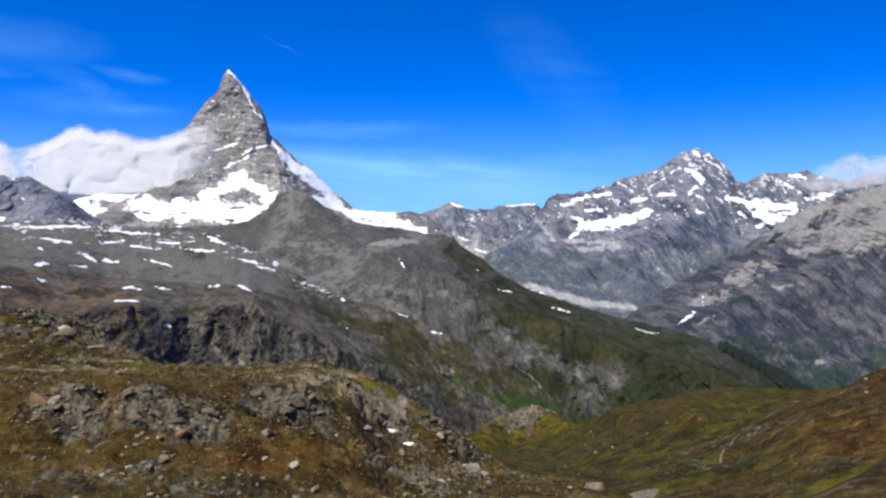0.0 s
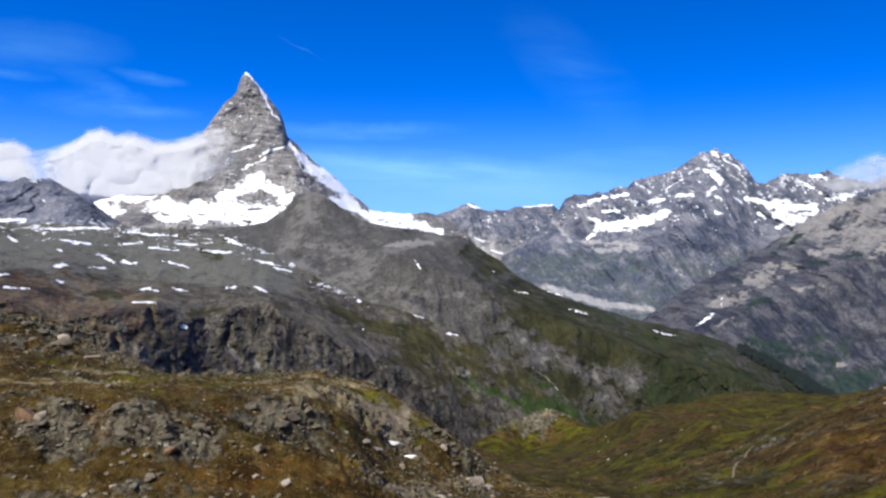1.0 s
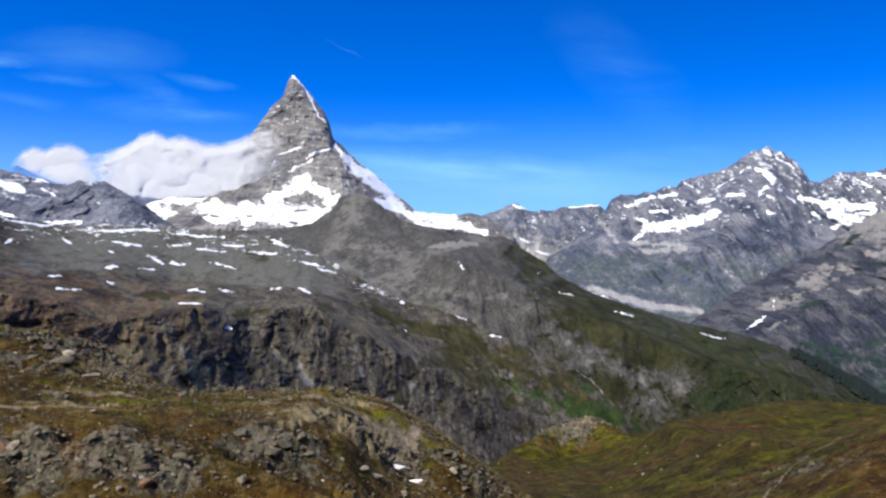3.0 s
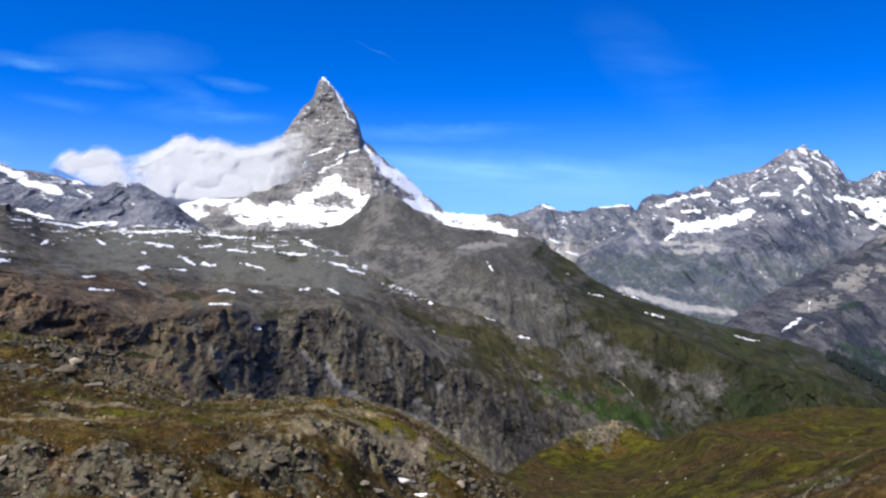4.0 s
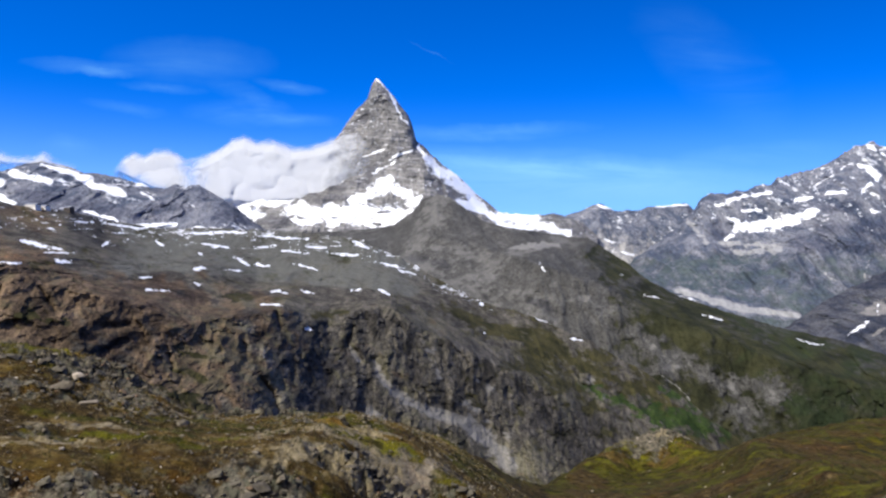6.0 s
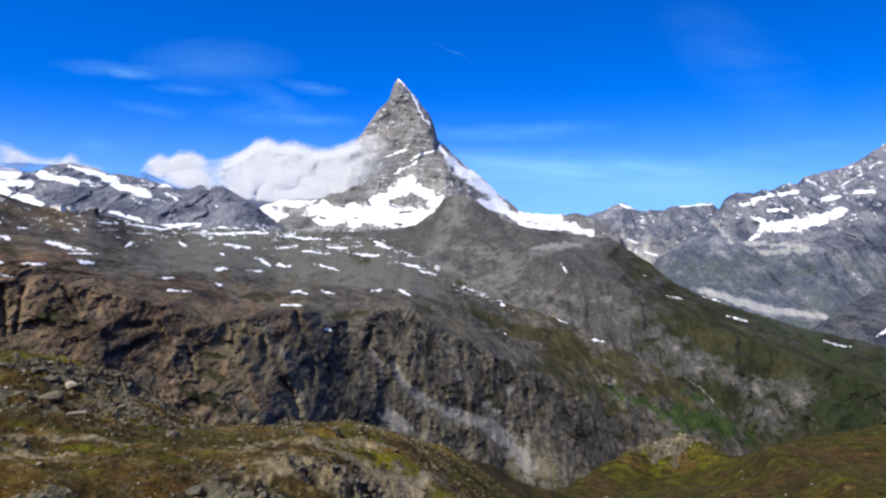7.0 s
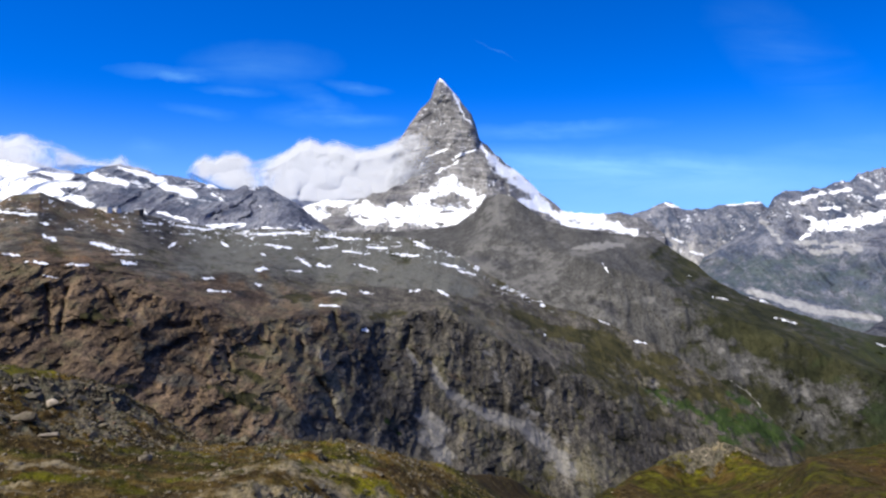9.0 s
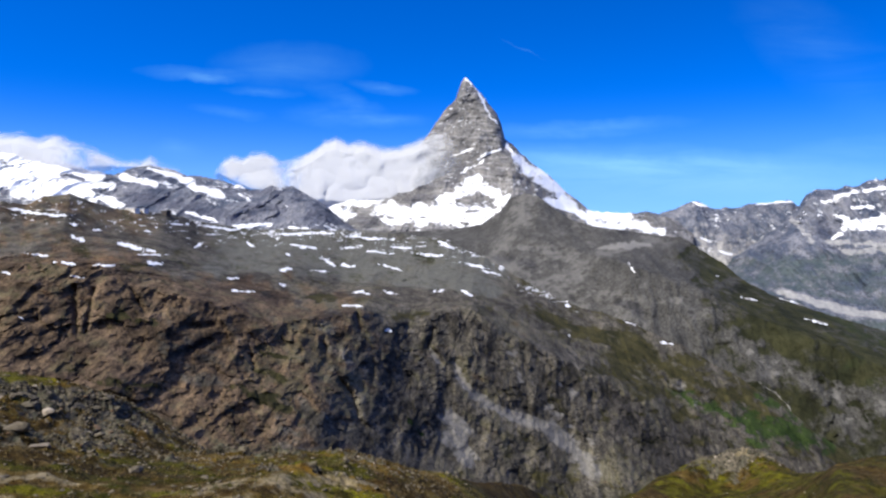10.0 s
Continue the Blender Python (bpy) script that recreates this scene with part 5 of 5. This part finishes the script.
cloud("soft white cloud lying over the snow dome", [
    ([(-3002, 3470, 636), (-2414, 3470, 570), (-2327, 3470, 571), (-2241, 3470, 542), (-2155, 3470, 561), (-2097, 3470, 541), (-2011, 3470, 512), (-1927, 3470, 476), (-1856, 3470, 415)],
     [(-3002, 3470, 408), (-2414, 3470, 364), (-2241, 3470, 355), (-2097, 3470, 341), (-1983, 3470, 336), (-1856, 3470, 369)],
     100, 14, 22, 0.97),
    ([(-2058, 3500, 463), (-2001, 3500, 486), (-1943, 3500, 480), (-1858, 3500, 441), (-1744, 3500, 432), (-1687, 3500, 458), (-1631, 3500, 417), (-1505, 3500, 367)],
     [(-2058, 3500, 381), (-2001, 3500, 370), (-1858, 3500, 370), (-1744, 3500, 370), (-1631, 3500, 359), (-1505, 3500, 357)],
     70, 12, 24, 0.85),
])
cloud("thin grey cloud drifting behind the valley side", [
    ([(3002, 3800, 378), (3136, 3800, 464), (3233, 3800, 506), (3332, 3800, 549), (3411, 3800, 551), (3531, 3800, 473)],
     [(3002, 3800, 361), (3136, 3800, 297), (3273, 3800, 292), (3411, 3800, 318), (3531, 3800, 405)],
     60, 12, 23, 0.5),
    ([(3310, 3820, 429), (3389, 3820, 539), (3449, 3820, 575), (3550, 3820, 544), (3664, 3820, 575), (3963, 3820, 642), (4307, 3820, 494)],
     [(3310, 3820, 402), (3429, 3820, 320), (3570, 3820, 346), (3796, 3820, 378), (4307, 3820, 458)],
     60, 12, 25, 0.62),
])


# ---- rocks on the slope ----
def stone_look(name, dark, light):
    n = Nodes(name)
    chance = n.add("ShaderNodeObjectInfo").outputs["Random"]
    island = n.add("ShaderNodeNewGeometry").outputs["Random Per Island"]
    mixed = n.math("FRACT", n.math("ADD", chance, island), 0.0)
    grain = n.noise(0.5, 7, 0.7)
    color = n.mix(n.ramp(grain, 0.32, 0.68), dark, light)
    color = n.mix(n.ramp(mixed, 0.0, 1.0, 0.0, 0.55), color, (0.07, 0.058, 0.045))
    color = n.mix(n.ramp(n.noise(0.22, 5, 0.7), 0.56, 0.66, 0.0, 0.6), color, (0.10, 0.10, 0.045))
    return n.finish(color, 0.9, grain, 0.12, 0.7, 0.2)


STONE = stone_look("weathered_gneiss", (0.075, 0.062, 0.043), (0.19, 0.163, 0.118))
PALE = stone_look("pale_gneiss", (0.21, 0.18, 0.14), (0.37, 0.32, 0.26))
QUARTZ = stone_look("white_quartz", (0.74, 0.72, 0.70), (0.86, 0.85, 0.84))
RUSTY = stone_look("rusty_gneiss", (0.10, 0.06, 0.035), (0.20, 0.125, 0.075))
rng = np.random.default_rng(7)


def hull(shape, count=15):
    """An angular block: the hull of scattered points, edges worn."""
    bm = bmesh.new()
    for _ in range(count):
        v = Vector(rng.normal(size=3)).normalized()
        k = max(abs(c) for c in v) ** 0.55
        bm.verts.new((v.x / k * shape[0], v.y / k * shape[1], v.z / k * shape[2]))
    r = bmesh.ops.convex_hull(bm, input=bm.verts)
    junk = [g for g in r["geom_interior"] if isinstance(g, bmesh.types.BMVert)]
    bmesh.ops.delete(bm, geom=junk, context="VERTS")
    bmesh.ops.bevel(bm, geom=bm.edges[:], offset=0.07 * min(shape), segments=1, affect="EDGES")
    return bm


def rock_mesh(shape, material):
    bm = hull(shape)
    me = bpy.data.meshes.new("boulder")
    bm.to_mesh(me)
    bm.free()
    me.materials.append(material)
    return me


def on_ground(x, y):
    """The height of the near ground at a place: the closest point of its mesh."""
    k = np.argmin((GROUND[..., 0] - x) ** 2 + (GROUND[..., 1] - y) ** 2)
    return float(GROUND.reshape(-1, 3)[k, 2])


def boulder(x, y, size, shape, material, label, turn=0.0, tilt=0.0):
    ob = new("boulder", rock_mesh([size * k for k in shape], material))
    ob.matrix_basis = pose(x, y, on_ground(x, y) + 0.25 * size * shape[2], tilt, 0.6 * tilt, turn)
    return tagged(ob, label, "boulder")


boulder(-12.8, 72.3, 0.72, (1, 0.6, 0.55), PALE, "pale pinkish boulder lying on rusty turf", 20, 12)
boulder(16.4, 101.0, 1.9, (1, 0.5, 0.42), QUARTZ, "white pointed quartz block among dark outcrops", 12, -10)
boulder(18.6, 100.6, 1.1, (1, 0.6, 0.35), QUARTZ, "small white quartz block beside a larger one", 40, 8)
boulder(-19.6, 73.4, 1.15, (1, 0.8, 0.8), RUSTY, "rust-brown boulder overhanging a dark hollow", -15, 8)
boulder(-21.5, 103.0, 1.25, (1, 0.6, 0.5), PALE, "pale flat boulder on the turf shelf", 5, 6)
boulder(-25.3, 104.6, 1.5, (1, 0.7, 0.5), STONE, "grey weathered boulder at the foot of rubble", 35, -8)
boulder(-10.9, 104.8, 1.1, (1, 0.7, 0.6), STONE, "grey boulder alone on green turf", 60, 10)
boulder(43.3, 94.8, 1.5, (1, 0.7, 0.6), STONE, "whitish boulder in the grassy hollow", 15, -6)
boulder(48.0, 88.0, 2.6, (1, 0.6, 0.16), STONE, "broad pale rock slab flush with the turf", 8, 3)
boulder(186.0, 428.0, 2.4, (1, 0.8, 0.8), STONE, "grey block on the end of the knoll", 30, 5)

boulder(27.6, 101.5, 1.7, (1, 0.7, 0.6), PALE, "whitish boulder on the lip of the ravine", 35, 10)
boulder(30.2, 104.0, 1.3, (1, 0.8, 0.7), PALE, "whitish block beside a larger one on the ravine lip", 70, -8)
boulder(13.0, 90.5, 0.9, (1, 0.6, 0.4), PALE, "flat pale stone on mossy turf", 15, 6)
boulder(11.6, 89.0, 0.8, (1, 0.7, 0.4), PALE, "flat pale stone beside another on mossy turf", 50, -5)

CRAG_STONE = stone_look("banded_crag_gneiss", (0.034, 0.030, 0.022), (0.140, 0.124, 0.090))
SLABS = [rock_mesh((0.62, 0.30 + 0.06 * (k % 3), 0.10 + 0.035 * (k % 4)), CRAG_STONE) for k in range(12)]


def outcrop(x, y, length, turn, count, size, label):
    """A broken ledge: slabs leaning on one another along a line, with gaps under them."""
    crag = new("outcrop")
    base = pose(x, y, on_ground(x, y), 0, 0, 0)
    crag.matrix_basis = base
    a = radians(turn)
    for k in range(count):
        along, across = (rng.random() - 0.5) * length, rng.normal() * size * 0.75
        sx, sy = x + along * math.cos(a) - across * math.sin(a), y + along * math.sin(a) + across * math.cos(a)
        grow = size * (0.4 + 0.75 * rng.random() ** 1.6)
        slab = new("slab", SLABS[rng.integers(len(SLABS))])
        slab.parent = crag
        place = pose(sx, sy, on_ground(sx, sy) + grow * (0.10 + 0.16 * rng.random()), 24 + rng.normal() * 14, rng.normal() * 14, turn + rng.normal() * 20)
        slab.matrix_basis = base.inverted() @ place @ Matrix.Scale(grow, 4)
    return tagged(crag, label, "rock outcrop")


for x, y, length, turn, count, size in ((2.5, 84.5, 9, 25, 30, 1.5), (12.0, 99.0, 8, 50, 25, 1.7), (18.0, 105.0, 6, 20, 17, 1.4), (-9.0, 74.5, 9, 15, 25, 1.2), (-18.0, 72.5, 6, -10, 15, 1.2),
                                        (25.0, 107.0, 4, 20, 13, 1.5), (16.5, 84.0, 7, 50, 17, 1.2)):
    outcrop(x, y, length, turn, count, size, "dark grey ledge of broken gneiss slabs in turf")
for x, y, length, turn, count, size in ((-28.0, 125.0, 8, 50, 12, 1.7), (-30.0, 102.0, 7, 20, 9, 1.2), (-25.0, 134.0, 4, 60, 7, 1.7), (-34.0, 115.0, 7, 35, 10, 1.5)):
    outcrop(x, y, length, turn, count, size, "dark jumble of blocks at the edge of the shelf")

SHAPES = [rock_mesh((0.5, 0.36 + 0.1 * (k % 3), 0.2 + 0.05 * (k % 4)), (STONE, PALE, STONE, PALE, STONE, RUSTY, STONE, PALE, STONE, RUSTY)[k % 10]) for k in range(20)]


def scatter(count, weight, low, high, power):
    """Places on the near ground by weight, with sizes from low to high."""
    area = np.zeros(GROUND.shape[:2])
    dx = np.linalg.norm(np.diff(GROUND, axis=1), axis=-1)[:-1]
    dy = np.linalg.norm(np.diff(GROUND, axis=0), axis=-1)[:, :-1]
    area[:-1, :-1] = dx * dy
    w = (area * weight).reshape(-1)
    picks = rng.choice(len(w), count, p=w / w.sum())
    sizes = low + (high - low) * rng.random(count) ** power
    return GROUND.reshape(-1, 3)[picks], sizes


gx, gy = GROUND[..., 0], GROUND[..., 1]
ON_HUMMOCK = ((gx > -48) & (gx < 42) & (gy > 52) & (gy < 150)).astype(float)
STONY = ON_HUMMOCK * (0.10 + 1.6 * CRAG + 0.9 * HEAP + 0.8 * np.clip(fractal(GROUND * (1, 1, 0), 9, 3, 70), 0, 1))
places, sizes = scatter(240, STONY, 0.45, 1.5, 3.0)
for place, size in zip(places, sizes):
    rock = new("boulder", SHAPES[rng.integers(len(SHAPES))])
    rock.matrix_basis = pose(place[0], place[1], place[2] + 0.06 * size, *(rng.normal(size=2) * 12), rng.random() * 360) @ Matrix.Scale(size, 4)
    tagged(rock, "weathered angular boulder half sunk in turf", "boulder", "boulders on the slope")


KNOLL = strokes(gx, gy, [(134, 415, 182, 436, 12)], 0.8) * (gy > 380)
places, sizes = scatter(36, KNOLL, 0.9, 2.8, 2.5)
for place, size in zip(places, sizes):
    rock = new("boulder", SHAPES[rng.integers(len(SHAPES))])
    rock.matrix_basis = pose(place[0], place[1], place[2] + 0.06 * size, *(rng.normal(size=2) * 12), rng.random() * 360) @ Matrix.Scale(size, 4)
    tagged(rock, "pale weathered block on the rocky knoll", "boulder", "blocks on the knoll")


def rubble(name, label, count, weight, low, high, material):
    """Loose stones past counting, in one mesh."""
    places, sizes = scatter(count, weight, low, high, 2.5)
    kinds = []
    for k in range(10):
        bm = hull((0.5, 0.4, 0.26), 10)
        bmesh.ops.triangulate(bm, faces=bm.faces[:])
        bm.verts.index_update()
        kinds.append((np.array([v.co[:] for v in bm.verts]), np.array([[v.index for v in f.verts] for f in bm.faces])))
        bm.free()
    verts, faces, base = [], [], 0
    for place, size in zip(places, sizes):
        co, tri = kinds[rng.integers(10)]
        a = rng.random() * 6.283
        turn = np.array([[math.cos(a), -math.sin(a), 0.15 * rng.normal()], [math.sin(a), math.cos(a), 0.15 * rng.normal()], [0.0, 0.0, 1.0]])
        verts.append(co @ turn.T * size + place + (0, 0, 0.05 * size))
        faces.append(tri + base)
        base += len(co)
    verts, faces = np.concatenate(verts), np.concatenate(faces)
    me = bpy.data.meshes.new(name)
    me.vertices.add(len(verts))
    me.vertices.foreach_set("co", verts.reshape(-1).astype(np.float32))
    me.loops.add(faces.size)
    me.loops.foreach_set("vertex_index", faces.reshape(-1).astype(np.int32))
    me.polygons.add(len(faces))
    me.polygons.foreach_set("loop_start", np.arange(0, faces.size, 3, dtype=np.int32))
    me.update(calc_edges=True)
    me.materials.append(material)
    return tagged(new(name, me), label, "rubble", kind="stuff")


rubble("rubble", "loose grey stones strewn over brown turf", 8000, STONY, 0.12, 0.8, STONE)
rubble("pale_stones", "small pale stones scattered in rusty turf", 1600, ON_HUMMOCK * (0.2 + np.clip(fractal(GROUND * (1, 1, 0), 7, 3, 72), 0, 1)), 0.09, 0.36, PALE)
ON_HILL = ((gx > 60) & (gx < 330) & (gy > 90) & (gy < 480)).astype(float)
rubble("hill_stones", "pale stones scattered over the grassy hill", 260, ON_HILL * (0.2 + 4 * CRAG + np.clip(fractal(GROUND * (1, 1, 0), 40, 3, 71), 0, 1)), 0.3, 1.3, PALE)


def tussocks(name, label, count, weight, low, high, dry, green):
    """Grass tufts past counting: a few leaning blades each, in one mesh."""
    places, sizes = scatter(count, weight, low, high, 1.5)
    blades = 6
    turn = rng.random((count, blades)) * 6.283
    lean = 0.25 + 0.6 * rng.random((count, blades))
    tall = sizes[:, None] * (0.6 + 0.5 * rng.random((count, blades)))
    out = np.stack([np.cos(turn), np.sin(turn), 0 * turn], -1)
    side = np.stack([-np.sin(turn), np.cos(turn), 0 * turn], -1)
    root = places[:, None] + out * 0.06 + (0, 0, -0.03)
    tip = root + out * (lean * tall)[..., None] + (0, 0, 1) * tall[..., None]
    verts = np.stack([root + side * 0.1 * tall[..., None], root - side * 0.1 * tall[..., None], tip], 2).reshape(-1, 3)
    me = bpy.data.meshes.new(name)
    n = len(verts) // 3
    me.vertices.add(len(verts))
    me.vertices.foreach_set("co", verts.reshape(-1).astype(np.float32))
    me.loops.add(len(verts))
    me.loops.foreach_set("vertex_index", np.arange(len(verts), dtype=np.int32))
    me.polygons.add(n)
    me.polygons.foreach_set("loop_start", np.arange(0, len(verts), 3, dtype=np.int32))
    me.update(calc_edges=True)
    look_up = Nodes(name + "_blades")
    chance = look_up.add("ShaderNodeNewGeometry").outputs["Random Per Island"]
    tint = look_up.mix(chance, *dry)
    tint = look_up.mix(look_up.ramp(look_up.noise(6, 4, 0.6), 0.45, 0.6), tint, look_up.mix(chance, *green))
    me.materials.append(look_up.finish(tint, 0.8))
    return tagged(new(name, me), label, "grass", kind="stuff")


tussocks("tussocks", "tufts of dry straw and olive grass on the slope", 16000, ON_HUMMOCK * (1 - 0.8 * CRAG), 0.16, 0.5,
         ((0.045, 0.034, 0.008), (0.16, 0.115, 0.045)), ((0.022, 0.026, 0.005), (0.07, 0.065, 0.012)))
tussocks("hill_tussocks", "tufts of rusty and green grass on the hill", 14000, ((gx > 45) & (gx < 330) & (gy > 60) & (gy < 480)) * (1 - 0.8 * CRAG), 0.35, 1.1,
         ((0.026, 0.014, 0.004), (0.060, 0.036, 0.012)), ((0.010, 0.014, 0.002), (0.052, 0.054, 0.007)))


# ---- station on the ridge ----
def part(name, bm, material, parent, label=""):
    me = bpy.data.meshes.new(name)
    bm.to_mesh(me)
    bm.free()
    me.materials.append(material)
    ob = new(name, me)
    ob.parent = parent
    return tagged(ob, label)


def box(x0, x1, y0, y1, z0, z1, bevel=0.0):
    bm = bmesh.new()
    bmesh.ops.create_cube(bm, size=1, matrix=Matrix.Translation(((x0 + x1) / 2, (y0 + y1) / 2, (z0 + z1) / 2)) @ Matrix.Diagonal((x1 - x0, y1 - y0, z1 - z0, 1)))
    if bevel:
        bmesh.ops.bevel(bm, geom=bm.edges[:], offset=bevel, segments=2, affect="EDGES")
    return bm


def gable(x0, x1, y0, y1, z, rise, over=0.6, thick=0.35):
    """A pitched roof slab with its ridge along x."""
    bm = bmesh.new()
    mid = (y0 + y1) / 2
    line = [(y0 - over, z - over * 0.5), (mid, z + rise), (y1 + over, z - over * 0.5), (y1 + over, z - over * 0.5 + thick), (mid, z + rise + thick), (y0 - over, z - over * 0.5 + thick)]
    ends = [[bm.verts.new((x, y, h)) for y, h in line] for x in (x0 - over, x1 + over)]
    for k in range(6):
        bm.faces.new((ends[0][k], ends[0][(k + 1) % 6], ends[1][(k + 1) % 6], ends[1][k]))
    bm.faces.new(ends[0][::-1])
    bm.faces.new(ends[1])
    bmesh.ops.recalc_face_normals(bm, faces=bm.faces[:])
    return bm


def plain(name, dark, light, size, rough=0.8):
    n = Nodes(name)
    return n.finish(n.mix(n.ramp(n.noise(size, 6, 0.65), 0.35, 0.65), dark, light), rough, n.noise(size * 0.2, 4, 0.6), 0.02, 0.5)


RENDERED_WALL = plain("pale_render", (0.55, 0.52, 0.48), (0.68, 0.66, 0.62), 3)
DARK_WOOD = plain("dark_timber", (0.035, 0.028, 0.024), (0.07, 0.055, 0.045), 1)
ROOF_METAL = plain("grey_roof_sheet", (0.16, 0.17, 0.19), (0.24, 0.25, 0.27), 4, 0.5)
WINDOW_GLASS = plain("window_glass", (0.02, 0.025, 0.03), (0.04, 0.045, 0.05), 2, 0.1)


def station(x, y, z, turn, length, depth, height, wall, roof, label):
    house = new("mountain_station")
    house.matrix_basis = pose(x, y, z, 0, 0, turn)
    body = part("wall", box(-length / 2, length / 2, -depth / 2, depth / 2, -6, height, 0.1), wall, house)
    part("roof", gable(-length / 2, length / 2, -depth / 2, depth / 2, height, depth * 0.2), roof, house)
    n = max(3, int(length / 3.5))
    for k in range(n):
        u = -length / 2 + (k + 0.5) * length / n
        part("window", box(u - 0.8, u + 0.8, -depth / 2 - 0.06, -depth / 2 + 0.1, height * 0.45, height * 0.45 + 1.5), WINDOW_GLASS, body)
    return tagged(house, label, "building")


station(*STATION_A, -20, 20, 10, 7.0, RENDERED_WALL, ROOF_METAL, "pale rendered mountain station on the ridge crest")
station(*STATION_B, -25, 11, 9, 6.5, RENDERED_WALL, ROOF_METAL, "small pale cable car house on the ridge crest")
station(*STATION_C, -25, 13, 9, 8.0, DARK_WOOD, ROOF_METAL, "dark timber hut on the ridge crest")


# ---- woods on the lower shoulder ----
def woods(count):
    """Far conifers past counting: tapered tiers on a short trunk, each one a little different, in one mesh."""
    p = SHOULDER_POINTS[6:].reshape(-1, 3)
    u, w = 1000 * p[:, 0] / p[:, 1], 1000 * p[:, 2] / p[:, 1]
    near_edge = strokes(u, w, WOODS, 1.2)
    weight = np.clip(near_edge - 0.25, 0, 1) ** 1.5
    picks = rng.choice(len(p), count, p=weight / weight.sum())
    ring = np.array([(math.cos(k * 1.0472), math.sin(k * 1.0472)) for k in range(6)])
    verts, faces, base = [], [], 0
    for k in picks:
        h = 13 + 13 * rng.random()
        for z0, z1, r in ((0.08, 0.5, 0.26), (0.3, 0.75, 0.2), (0.55, 1.0, 0.13)):
            wob = r * h * (0.8 + 0.4 * rng.random(6))
            low = np.concatenate([ring * wob[:, None], np.full((6, 1), z0 * h)], 1)
            verts.append(np.concatenate([low, [[0, 0, z1 * h]]]) + p[k] + rng.normal(size=3) * (2, 2, 0))
            faces.append(np.array([[m, (m + 1) % 6, 6] for m in range(6)]) + base)
            base += 7
    verts, faces = np.concatenate(verts), np.concatenate(faces)
    me = bpy.data.meshes.new("woods")
    me.from_pydata(verts.tolist(), [], faces.tolist())
    me.materials.append(plain("conifer_green", (0.004, 0.008, 0.010), (0.011, 0.019, 0.018), 8, 0.9))
    return tagged(new("woods", me), "dark conifer woods along the foot of the shoulder", "woods", kind="stuff")


woods(3200)
